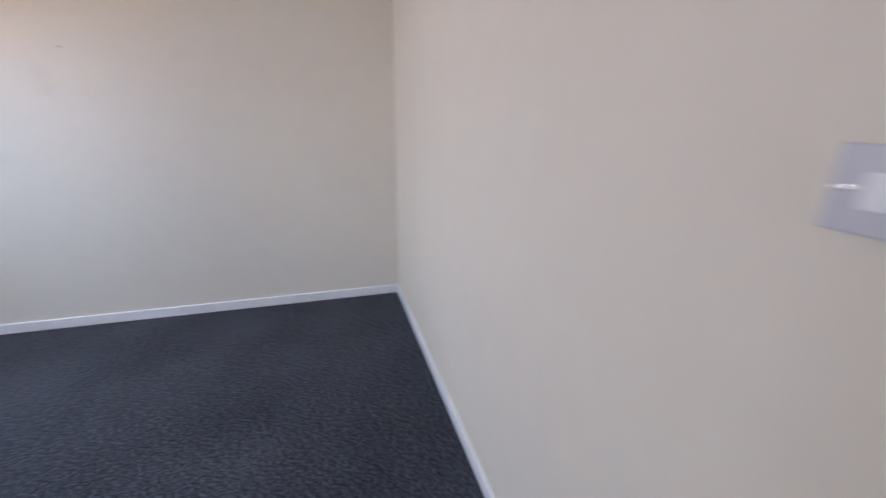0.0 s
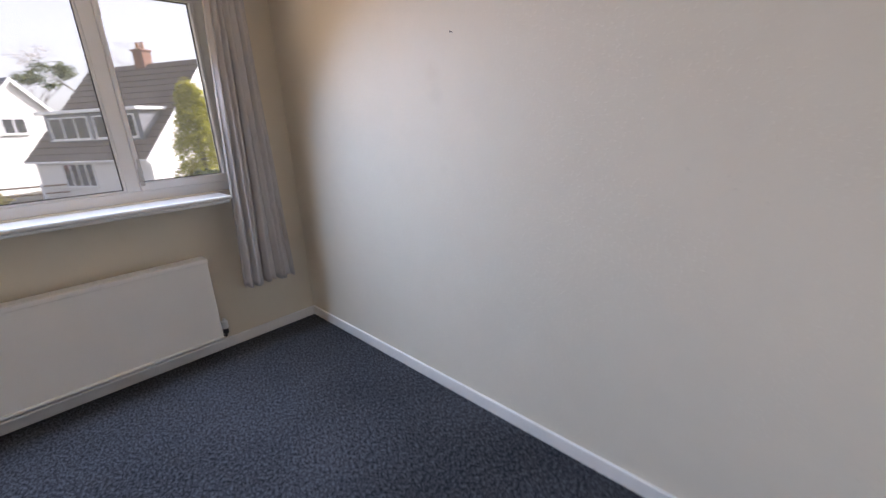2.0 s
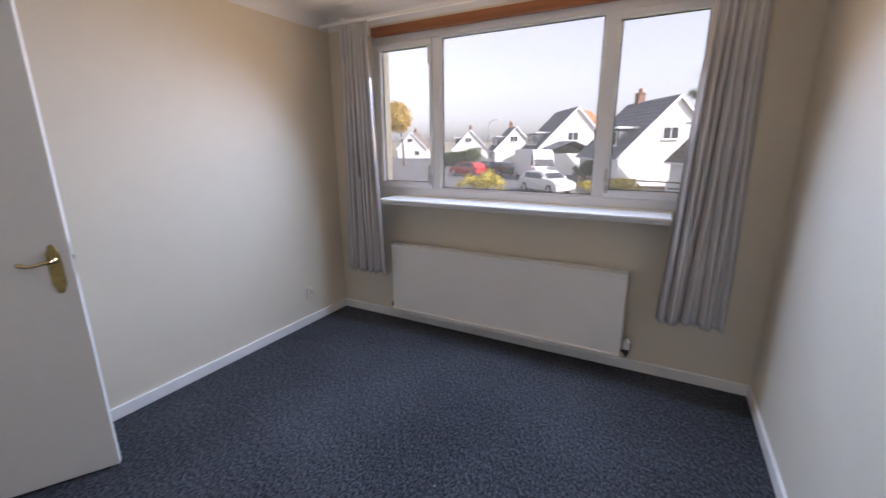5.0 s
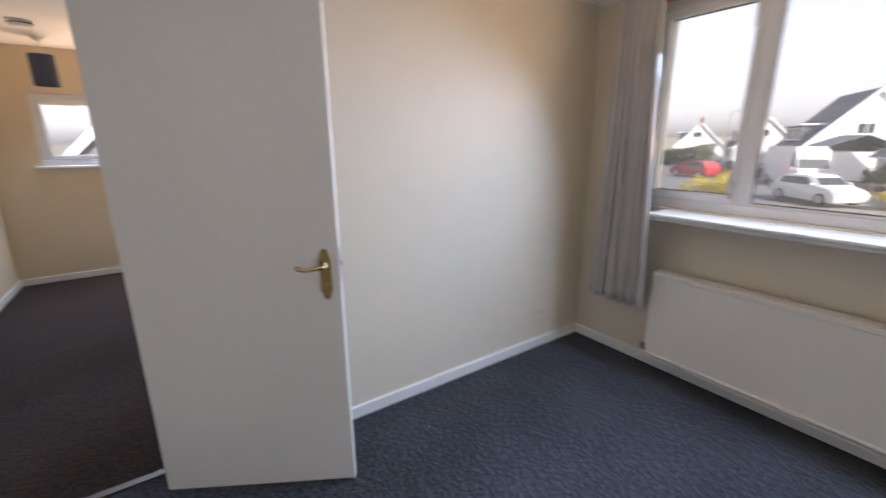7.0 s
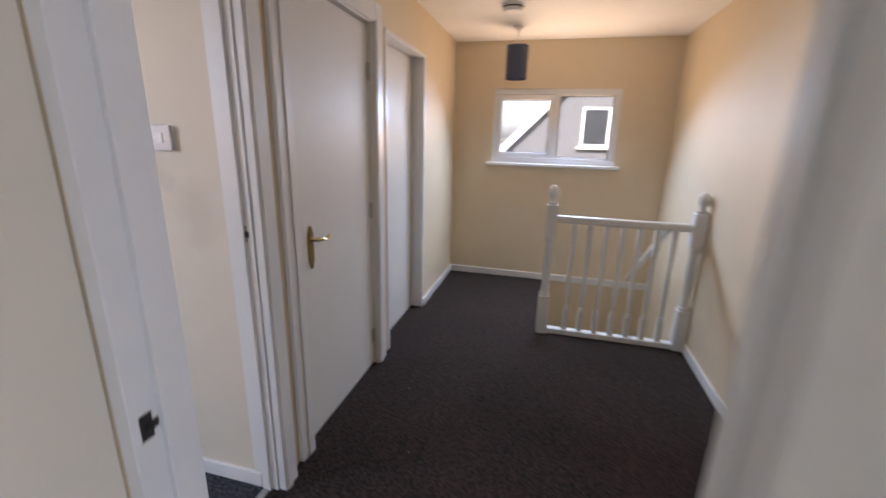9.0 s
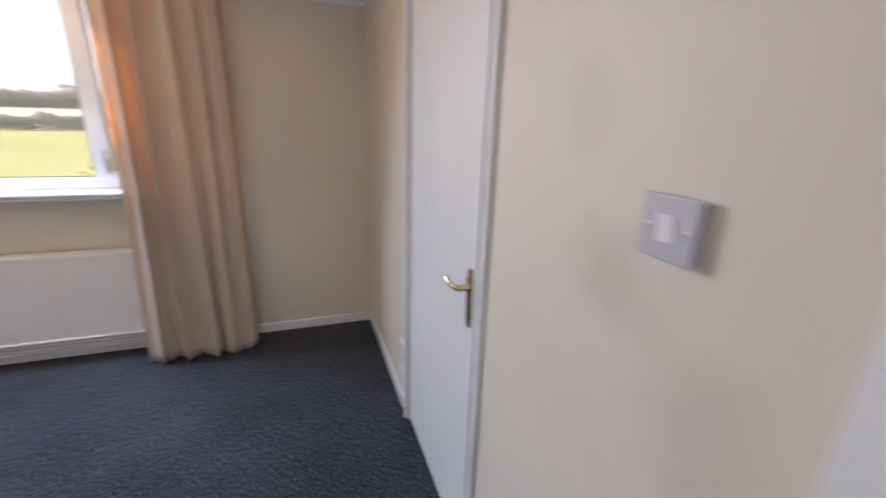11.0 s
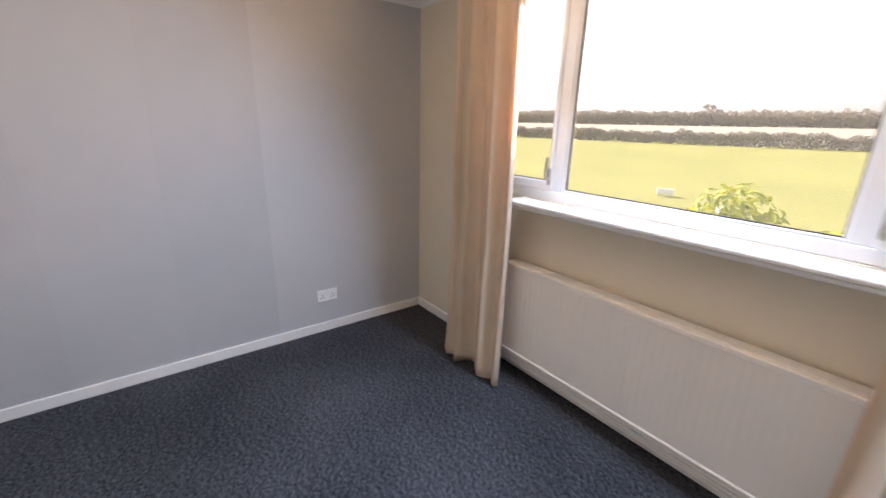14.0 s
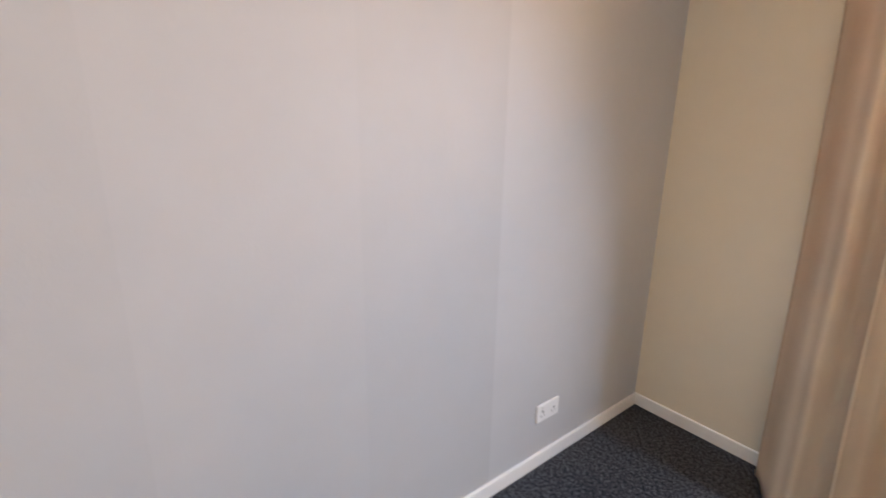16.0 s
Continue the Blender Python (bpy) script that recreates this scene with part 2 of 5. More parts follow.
M_BRASS = mat("aged_brass", (0.34, 0.25, 0.10), 0.30, 0.35, fine=(80, 0.4), coarse=(25, 0.5), metal=1.0)
M_LEVER = mat("polished_brass", (0.62, 0.50, 0.28), 0.18, 0.15, fine=(80, 0.4), metal=1.0)
M_STEEL = mat("steel", (0.55, 0.54, 0.52), 0.3, 0.2, metal=1.0)
M_DARKMETAL = mat("dark_metal", (0.10, 0.09, 0.085), 0.4, 0.2, metal=0.8)
M_RUBBER = mat("black_gasket", (0.02, 0.02, 0.02), 0.6, 0.2)
M_SWITCH = mat("switch_plastic", (0.52, 0.51, 0.53), 0.35, 0.05)
M_PLASTIC = mat("white_plastic", (0.82, 0.82, 0.81), 0.35, 0.03)
# near-black paint for the shade inside slots and holes
M_SLOT_SHADE = mat("slot_shade", (0.03, 0.03, 0.03), 0.5, 0.1)
M_CARPET = carpet("blue_grey_carpet", (0.005, 0.006, 0.009), (0.090, 0.096, 0.112))
M_BROWN = carpet("brown_carpet", (0.007, 0.0042, 0.0035), (0.060, 0.035, 0.027))
M_VARNISH = mat("varnished_wood", (0.36, 0.13, 0.045), 0.4, 0.35, fine=(30, 0.4), coarse=(4, 0.5), stretch=(0.3, 3, 6))
M_GLASS = glass("window_glass")
M_CURT_A = cloth("grey_curtain_cloth", (0.58, 0.56, 0.55), (0.55, 0.5, 0.45), 0.12)
M_CURT_B = cloth("cream_curtain_cloth", (0.73, 0.67, 0.545), (1.0, 0.50, 0.10), 0.27)
M_SHADE = mat("blue_shade_cloth", (0.07, 0.085, 0.13), 0.8, 0.15)

# ---- mesh helpers ----


def part(name, bm, material, parent=None, label="", smooth=False):
    """Links a bmesh as one mesh object, under a thing or part if one is given."""
    me = bpy.data.meshes.new(name)
    bm.to_mesh(me)
    bm.free()
    me.materials.append(material)
    if smooth:
        me.shade_smooth()
    ob = new(name, me)
    if parent is not None:
        ob.parent = parent
    if label:
        ob["label"] = label
    return ob


def thing(name, label, category, m=None, kind="", group=""):
    ob = new(name)
    ob.matrix_world = m if m is not None else Matrix()
    ob.empty_display_size = 0.1
    return tagged(ob, label, category, group, kind)


def box(bm, x0, x1, y0, y1, z0, z1, bevel=0.0, seg=1):
    """Adds a box, its edges rounded by bevel."""
    vs = [bm.verts.new((x, y, z)) for x in (x0, x1) for y in (y0, y1) for z in (z0, z1)]
    fs = [bm.faces.new([vs[i] for i in f]) for f in ((0, 1, 3, 2), (4, 6, 7, 5), (0, 4, 5, 1), (2, 3, 7, 6), (0, 2, 6, 4), (1, 5, 7, 3))]
    bmesh.ops.recalc_face_normals(bm, faces=fs)
    if bevel:
        es = list({e for f in fs for e in f.edges})
        bmesh.ops.bevel(bm, geom=es, offset=bevel, segments=seg, affect="EDGES", profile=0.5)
    return bm


def boxes(*rows, bevel=0.0):
    bm = bmesh.new()
    for r in rows:
        box(bm, *r, bevel=bevel)
    return bm


def turned(bm, profile, n=16, m=None):
    """Adds a solid turned about z from (radius, height) pairs."""
    m = m or Matrix()
    rings = [[bm.verts.new(m @ Vector((r * math.cos(2 * math.pi * i / n), r * math.sin(2 * math.pi * i / n), z))) for i in range(n)] for r, z in profile]
    for a, b in zip(rings, rings[1:]):
        for i in range(n):
            bm.faces.new((a[i], a[(i + 1) % n], b[(i + 1) % n], b[i]))
    bm.faces.new(list(reversed(rings[0])))
    bm.faces.new(rings[-1])
    return bm


def swept(bm, pts, radius, n=10):
    """Adds a round bar along points; radius may be one number or one a point."""
    rad = radius if isinstance(radius, (list, tuple)) else [radius] * len(pts)
    pts = [Vector(p) for p in pts]
    rings = []
    up = Vector((0, 0, 1))
    for i, p in enumerate(pts):
        d = (pts[min(i + 1, len(pts) - 1)] - pts[max(i - 1, 0)]).normalized()
        u = d.cross(up if abs(d.z) < 0.95 else Vector((1, 0, 0))).normalized()
        v = d.cross(u)
        rings.append([bm.verts.new(p + rad[i] * (u * math.cos(2 * math.pi * k / n) + v * math.sin(2 * math.pi * k / n))) for k in range(n)])
    for a, b in zip(rings, rings[1:]):
        for i in range(n):
            bm.faces.new((a[i], a[(i + 1) % n], b[(i + 1) % n], b[i]))
    bm.faces.new(rings[0])
    bm.faces.new(list(reversed(rings[-1])))
    bmesh.ops.recalc_face_normals(bm, faces=bm.faces)
    return bm


def extruded(bm, outline, depth, m=None):
    """Adds a plate: an outline in x and z, given depth along y."""
    m = m or Matrix()
    a = [bm.verts.new(m @ Vector((x, 0, z))) for x, z in outline]
    b = [bm.verts.new(m @ Vector((x, depth, z))) for x, z in outline]
    fs = [bm.faces.new(a), bm.faces.new(list(reversed(b)))]
    for i in range(len(a)):
        j = (i + 1) % len(a)
        fs.append(bm.faces.new((a[j], a[i], b[i], b[j])))
    bmesh.ops.recalc_face_normals(bm, faces=fs)
    return bm


def structure(name, bm, material, label, smooth=False):
    return tagged(part(name, bm, material, None, label, smooth), "", "", "", "structure")

# ---- plan ----
# Room A (north): x -0.015..2.925, y -0.015..3.355. Landing west of it: x -3.90..-0.16, y -0.40..1.60.
# Room B (south): x -0.865..3.16, y -3.315..-0.50. z = 0 is the carpet.
H = 2.30
AX0, AX1, AY0, AY1 = -0.015, 2.925, -0.015, 3.355
BX0, BX1, BY0, BY1 = -0.865, 3.160, -3.315, -0.500
LX0, LX1, LY0, LY1 = -3.905, -0.150, -0.400, 1.600
DH = 1.985                              # doorway height
AD0, AD1 = 0.020, 0.785                 # doorway of A, along y
BD0, BD1 = -0.855, -0.085               # doorway of B, along x
WA = (0.360, 2.560, 1.010, 2.145)       # window of A: x0, x1, z0, z1
WB = (0.170, 2.420, 1.080, 2.258)       # window of B
WL = (-0.010, 1.150, 1.190, 1.880)      # window of the landing: y0, y1, z0, z1

# floors
structure("floor_a", boxes((AX0 - 0.13, AX1 + 0.1, AY0, AY1 + 0.1, -0.2, 0.0)), M_CARPET, "dark blue-grey flecked carpet over the front bedroom floor")
structure("floor_b", boxes((BX0 - 0.1, BX1 + 0.1, BY0 - 0.1, BY1, -0.2, 0.0), (BD0, BD1, BY1, -0.445, -0.2, 0.0)), M_CARPET, "dark blue-grey flecked carpet over the back bedroom floor")
bm = boxes((-2.66, AX0 - 0.13, LY0, LY1, -0.2, -0.002), (LX0, -2.66, LY0, 0.62, -0.2, -0.002), (BD0, BD1, -0.445, LY0, -0.2, -0.002), (-3.9, -0.995, -0.60, LY0, -0.2, -0.002))
structure("floor_landing", bm, M_BROWN, "worn dark brown carpet on the landing floor")
structure("trim_threshold_a", boxes((-0.17, -0.13, AD0, AD1, -0.001, 0.006), bevel=0.002), M_DARKMETAL, "thin metal carpet strip in the doorway")
structure("trim_threshold_b", boxes((BD0, BD1, -0.46, -0.43, -0.001, 0.006), bevel=0.002), M_STEEL, "thin metal carpet strip in the doorway")

# walls of A
T = 0.12
structure("wall_a_east", boxes((AX1, AX1 + T, AY0 - T, AY1 + 0.25, 0, H)), M_CHIP_MARKED, "off-white wall with raised textured wallpaper")
structure("wall_a_south", boxes((-0.062, AX1, AY0 - T, AY0, 0, H)), M_MAGNOLIA, "pale magnolia papered wall")
x0, x1, z0, z1 = WA
structure("wall_a_north", boxes((AX0 - 0.13, x0, AY1, AY1 + 0.25, 0, H), (x1, AX1, AY1, AY1 + 0.25, 0, H), (x0, x1, AY1, AY1 + 0.25, 0, z0), (x0, x1, AY1, AY1 + 0.25, z1, H)), M_MAGNOLIA, "pale magnolia window wall")
structure("wall_a_west", boxes((AX0 - 0.115, AX0, AD1 + 0.03, AY1, 0, H), (AX0 - 0.115, AX0, AY0 - 0.015, AD1 + 0.03, DH + 0.03, H)), M_MAGNOLIA, "pale magnolia wall beside the open door")
# walls of B
x0, x1, z0, z1 = WB
structure("wall_b_south", boxes((BX0 - T, x0, BY0 - 0.25, BY0, 0, H), (x1, BX1 + T, BY0 - 0.25, BY0, 0, H), (x0, x1, BY0 - 0.25, BY0, 0, z0), (x0, x1, BY0 - 0.25, BY0, z1, H)), M_MAGNOLIA, "pale magnolia window wall")
structure("wall_b_east", boxes((BX1, BX1 + T, BY0, BY1 + T, 0, H)), M_GREY, "grey papered feature wall with faint seams")
CL0, CL1 = -2.098, -1.330               # cupboard door in B's west wall, along y
structure("wall_b_west", boxes((BX0 - T, BX0, BY0, CL0 - 0.03, 0, H), (BX0 - T, BX0, CL1 + 0.03, BY1 + 0.03, 0, H), (BX0 - T, BX0, CL0 - 0.03, CL1 + 0.03, DH + 0.03, H)), M_MARKED, "magnolia wall with smudges round the light switch")
structure("wall_b_north", boxes((BD1 + 0.03, BX1, BY1, BY1 + 0.1, 0, H), (BX0, BD1 + 0.03, BY1, BY1 + 0.1, DH + 0.03, H)), M_MAGNOLIA, "pale magnolia wall")
# walls of the landing
D1 = (-1.885, -1.120)
D2 = (-2.845, -2.085)
rows = [(LX0, D2[0], LY0 - 0.098, LY0, 0, H), (D2[1], D1[0] - 0.03, LY0 - 0.098, LY0, 0, H), (D1[1] + 0.03, BX0 - 0.0, LY0 - 0.098, LY0, 0, H),
        (D2[0], D2[1], LY0 - 0.098, LY0, DH + 0.02, H), (D1[0] - 0.03, D1[1] + 0.03, LY0 - 0.098, LY0, DH + 0.03, H), (BX0, LX1, LY0 - 0.0, LY0 + 0.004, DH + 0.03, H)]
structure("wall_landing_south", boxes(*rows), M_CREAM, "cream wall with doors along the landing")
y0, y1, z0, z1 = WL
structure("wall_landing_west", boxes((LX0 - 0.22, LX0, LY0 - 0.1, y0, -1.5, H), (LX0 - 0.22, LX0, y1, LY1 + 0.1, -1.5, H), (LX0 - 0.22, LX0, y0, y1, -1.5, z0), (LX0 - 0.22, LX0, y0, y1, z1, H)), M_CREAM, "warm cream end wall with a small window")
structure("wall_landing_north", boxes((LX0, LX1, LY1, LY1 + 0.1, -1.5, H)), M_CREAM, "warm cream wall above the stairs")
structure("wall_landing_east", boxes((LX1, LX1 + 0.018, AD1 + 0.03, LY1, 0, H), (LX1, LX1 + 0.018, AD0 - 0.03, AD1 + 0.03, DH + 0.03, H), (LX1, LX1 + 0.085, LY0, AD0 - 0.03, 0, H)), M_CREAM, "cream wall round the bedroom doorway")
# added backing panels, out of view, that keep daylight from leaking round closed doors
structure("light_block_behind_doors", boxes((LX0, -0.99, -0.66, -0.60, 0, H), (-1.09, -1.03, -2.2, -1.1, 0, H), (-1.03, -0.985, -2.2, -2.14, 0, H), (-1.03, -0.985, -1.16, -1.1, 0, H), (-1.045, -0.985, -0.60, -0.498, 0, H)), M_MAGNOLIA, "unseen panels added behind the closed doors to stop light leaks")
# stairwell
structure("wall_stairwell", boxes((-2.66, -2.62, 0.62, LY1, -1.5, -0.2), (LX0, -2.66, 0.58, 0.62, -1.5, -0.2), (LX0, -2.62, 0.58, LY1, -1.6, -1.5)), M_CREAM, "cream sides of the stairwell")

# ceilings and coving
structure("ceiling_a", boxes((AX0 - 0.1, AX1 + T, AY0 - T, AY1 + 0.25, H, H + 0.1)), M_CEIL, "white stippled ceiling")
structure("ceiling_b", boxes((BX0 - T, BX1 + T, BY0 - 0.25, AY0 - T - 0.002, H, H + 0.1)), M_CEIL, "white stippled ceiling")
structure("ceiling_landing", boxes((LX0 - 0.2, AX0 - 0.102, LY0 - 0.098, LY1 + 0.1, H + 0.001, H + 0.1)), M_CEIL, "white landing ceiling")


def coving(name, x0, x1, y0, y1, size=0.09):
    """Concave plaster cove round a room, mitred at the corners."""
    bm = bmesh.new()
    prof = [(size - p, q) for p, q in [(size * math.cos(a), size * (1 - math.sin(a))) for a in np.linspace(0, math.pi / 2, 7)]]
    rings = []
    for cx, cy, sx, sy in ((x0, y0, 1, 1), (x1, y0, -1, 1), (x1, y1, -1, -1), (x0, y1, 1, -1)):
        rings.append([bm.verts.new((cx + sx * p, cy + sy * p, H - q)) for p, q in prof] + [bm.verts.new((cx - sx * 0.001, cy - sy * 0.001, H - 0.001))])
    for i in range(4):
        a, b = rings[i], rings[(i + 1) % 4]
        for k in range(len(a)):
            j = (k + 1) % len(a)
            bm.faces.new((a[k], b[k], b[j], a[j]))
    bmesh.ops.recalc_face_normals(bm, faces=bm.faces)
    return structure(name, bm, M_CEIL, "white plaster coving along the ceiling")


coving("trim_coving_a", AX0, AX1, AY0, AY1)
coving("trim_coving_b", BX0, BX1, BY0, BY1)

# baseboards


def baseboard(name, x0, x1, y0, y1, h=0.068):
    bm = bmesh.new()
    box(bm, x0, x1, y0, y1, 0, h, bevel=0.004, seg=2)
    structure(name, bm, M_SKIRT, "white painted skirting board")


S = 0.015
baseboard("baseboard_a_east", AX1 - S, AX1, AY0 + S, AY1 - S)
baseboard("baseboard_a_south", 0.01, AX1, AY0, AY0 + S)
baseboard("baseboard_a_north", AX0, AX1, AY1 - S, AY1)
baseboard("baseboard_a_west", AX0, AX0 + S, AD1 + 0.11, AY1 - S)
baseboard("baseboard_b_east", BX1 - S, BX1, BY0 + S, BY1)
baseboard("baseboard_b_south", BX0, BX1, BY0, BY0 + S)
baseboard("baseboard_b_west_1", BX0, BX0 + S, BY0 + S, CL0 - 0.10)
baseboard("baseboard_b_west_2", BX0, BX0 + S, CL1 + 0.11, BY1 + 0.03)
baseboard("baseboard_b_north", 0.02, BX1 - S, BY1 - S, BY1)
baseboard("baseboard_landing_west", LX0, LX0 + S, LY0 + S, LY1)
baseboard("baseboard_landing_south_1", LX0, D2[0] - 0.001, LY0, LY0 + S)
baseboard("baseboard_landing_north", -2.66, LX1, LY1 - S, LY1)

# ---- windows ----


def window(name, label, width, height, mullions, sashes, m, depth=0.06):
    """A upvc window in its own frame: x along the wall from 0, z up, room side at y = 0, outside at +y. mullions: centres; sashes: bays that open, and the side of their hinge."""
    w = thing(name, label, "window", m, "structure")
    f = 0.055
    bm = boxes((0, width, 0, depth, 0, f), (0, width, 0, depth, height - f, height), (0, f, 0, depth, f, height - f), (width - f, width, 0, depth, f, height - f), bevel=0.004)
    part("window_frame", bm, M_UPVC, w)
    edges = [f] + [e for c in mullions for e in (c - 0.032, c + 0.032)] + [width - f]
    for c in mullions:
        part("mullion", boxes((c - 0.032, c + 0.032, 0.002, depth - 0.002, f, height - f), bevel=0.004), M_UPVC, w)
    for i in range(0, len(edges), 2):
        a, b, side = edges[i], edges[i + 1], sashes.get(i // 2, "")
        g = gz = 0.012
        if side:
            s, r = 0.021, 0.047                      # stile and rail
            bm = boxes((a, b, -0.014, depth - 0.01, f, f + r), (a, b, -0.014, depth - 0.01, height - f - r, height - f), (a, a + s, -0.014, depth - 0.01, f + r, height - f - r), (b - s, b, -0.014, depth - 0.01, f + r, height - f - r), bevel=0.005)
            sash = part("sash", bm, M_UPVC, w)
            hx = b - s / 2 if side == "L" else a + s / 2
            bm = bmesh.new()
            box(bm, hx - 0.011, hx + 0.011, -0.026, -0.014, f + 0.03, f + 0.12, bevel=0.004)
            swept(bm, [(hx, -0.024, f + 0.06), (hx, -0.045, f + 0.065), (hx, -0.05, f + 0.10), (hx, -0.046, f + 0.175)], [0.008, 0.009, 0.010, 0.007])
            part("handle", bm, M_STEEL, sash, "small metal casement handle")
            bm = bmesh.new()
            box(bm, hx - 0.012, hx + 0.012, -0.03, -0.014, height - f - 0.17, height - f - 0.05, bevel=0.005)
            part("stay", bm, M_PLASTIC, sash, "white plastic window restrictor")
            g, gz = s, r
        else:
            bm = boxes((a, b, 0.008, 0.03, f, f + g), (a, b, 0.008, 0.03, height - f - g, height - f), (a, a + g, 0.008, 0.03, f + g, height - f - g), (b - g, b, 0.008, 0.03, f + g, height - f - g), bevel=0.003)
            part("glazing_bead", bm, M_UPVC, w)
        ax, bx, az, bz = a + g, b - g, f + gz, height - f - gz
        k = 0.004
        part("gasket", boxes((ax, bx, 0.016, 0.026, az, az + k), (ax, bx, 0.016, 0.026, bz - k, bz), (ax, ax + k, 0.016, 0.026, az + k, bz - k), (bx - k, bx, 0.016, 0.026, az + k, bz - k)), M_RUBBER, w)
        p = part("pane", boxes((ax + 0.001, bx - 0.001, 0.019, 0.023, az + 0.001, bz - 0.001)), M_GLASS, w)
        p.visible_shadow = False
    return w


def sill(bm, x0, x1, front, back, z):
    """Bull-nosed board with a small moulding below."""
    box(bm, x0, x1, front, back, z - 0.022, z, bevel=0.007, seg=2)
    box(bm, x0 + 0.01, x1 - 0.01, front + 0.016, back, z - 0.042, z - 0.0225, bevel=0.004)
    return bm


wa = window("window_1", "white plastic three-light window over a street of white houses", WA[1] - WA[0], WA[3] - WA[2], (0.540, 1.661), {0: "L", 2: "R"}, pose(WA[0], AY1 + 0.045, WA[2]))
part("window_sill", sill(bmesh.new(), 0.545 - WA[0], 2.43 - WA[0], -0.245, 0.0, -0.005), M_GLOSS, wa, "white gloss window board with moulded edge")
part("head_strip", boxes((0.03, WA[1] - WA[0] - 0.03, -0.05, 0.0, WA[3] - WA[2] - 0.008, WA[3] - WA[2] + 0.05), bevel=0.003), M_VARNISH, wa, "strip of orange-brown varnished wood")
wb = window("window_2", "white plastic three-light window over open fields", WB[1] - WB[0], WB[3] - WB[2], (0.538, 1.709), {0: "L", 2: "R"}, pose(WB[1], BY0 - 0.015, WB[2], 0, 0, 180))
part("window_sill", sill(bmesh.new(), WB[1] - 2.10, WB[1] - 0.46, -0.158, 0.0, -0.005), M_GLOSS, wb, "white gloss window board with moulded edge")
part("head_strip", boxes((0.03, WB[1] - WB[0] - 0.03, -0.04, 0.0, WB[3] - WB[2] - 0.02, WB[3] - WB[2] + 0.045), bevel=0.003), M_VARNISH, wb, "strip of orange-brown varnished wood")
wl = window("window_3", "small white two-light landing window", WL[1] - WL[0], WL[3] - WL[2], (0.58,), {0: "L"}, pose(LX0 - 0.01, WL[0], WL[2], 0, 0, 90))
part("window_sill", boxes((-0.045, WL[1] - WL[0] + 0.045, -0.055, 0.0, -0.03, 0.0), bevel=0.005), M_GLOSS, wl)

# ---- doors ----


def lever_handle(leaf, x, z, side, y, lean):
    """A long brass plate with shaped ends and a scrolled lever. side: way the lever points along x; y: face of the leaf; lean: way out of it."""
    out = []
    hw, hh = 0.021, 0.098
    for a in np.linspace(0, math.pi, 9):
        out.append((x + hw * 0.62 * math.cos(a), z + hh - 0.016 + 0.016 * math.sin(a)))
    out += [(x - hw * 0.68, z + hh - 0.024), (x - hw, z + hh - 0.034), (x - hw, z - hh + 0.034), (x - hw * 0.68, z - hh + 0.024)]
    for a in np.linspace(math.pi, 2 * math.pi, 9):
        out.append((x + hw * 0.62 * math.cos(a), z - hh + 0.016 + 0.016 * math.sin(a)))
    out += [(x + hw * 0.68, z - hh + 0.024), (x + hw, z - hh + 0.034), (x + hw, z + hh - 0.034), (x + hw * 0.68, z + hh - 0.024)]
    bm = extruded(bmesh.new(), out, lean * 0.005, Matrix.Translation((0, y, 0)))
    bmesh.ops.bevel(bm, geom=[e for e in bm.edges], offset=0.0012, segments=1, affect="EDGES")
    plate = part("handle_plate", bm, M_BRASS, leaf, "long brass backplate with shaped ends")
    zl = z + 0.038
    bm = bmesh.new()
    o = lambda dx, dy, dz: (x + side * dx, y + lean * dy, zl + dz)
    swept(bm, [o(0, 0.004, 0), o(0, 0.012, 0), o(0, 0.014, 0), o(0, 0.040, 0)], [0.014, 0.013, 0.009, 0.008], 12)
    swept(bm, [o(-0.006, 0.042, 0), o(0.012, 0.046, 0.001), o(0.030, 0.048, -0.002), o(0.052, 0.046, -0.008), o(0.072, 0.045, -0.008), o(0.088, 0.046, 0.000), o(0.098, 0.046, 0.003)],
          [0.0085, 0.0085, 0.0075, 0.0062, 0.0068, 0.0098, 0.006], 10)
    part("lever", bm, M_LEVER, plate, "scrolled brass lever", True)
    bm = bmesh.new()
    for dz in (hh - 0.018, -hh + 0.018):
        turned(bm, [(0.0035, 0), (0.0035, 0.002), (0.002, 0.003)], 10, Matrix.Translation((x, y + lean * 0.005, z + dz)) @ pose(0, 0, 0, -90 * lean))
    part("screw", bm, M_BRASS, plate)


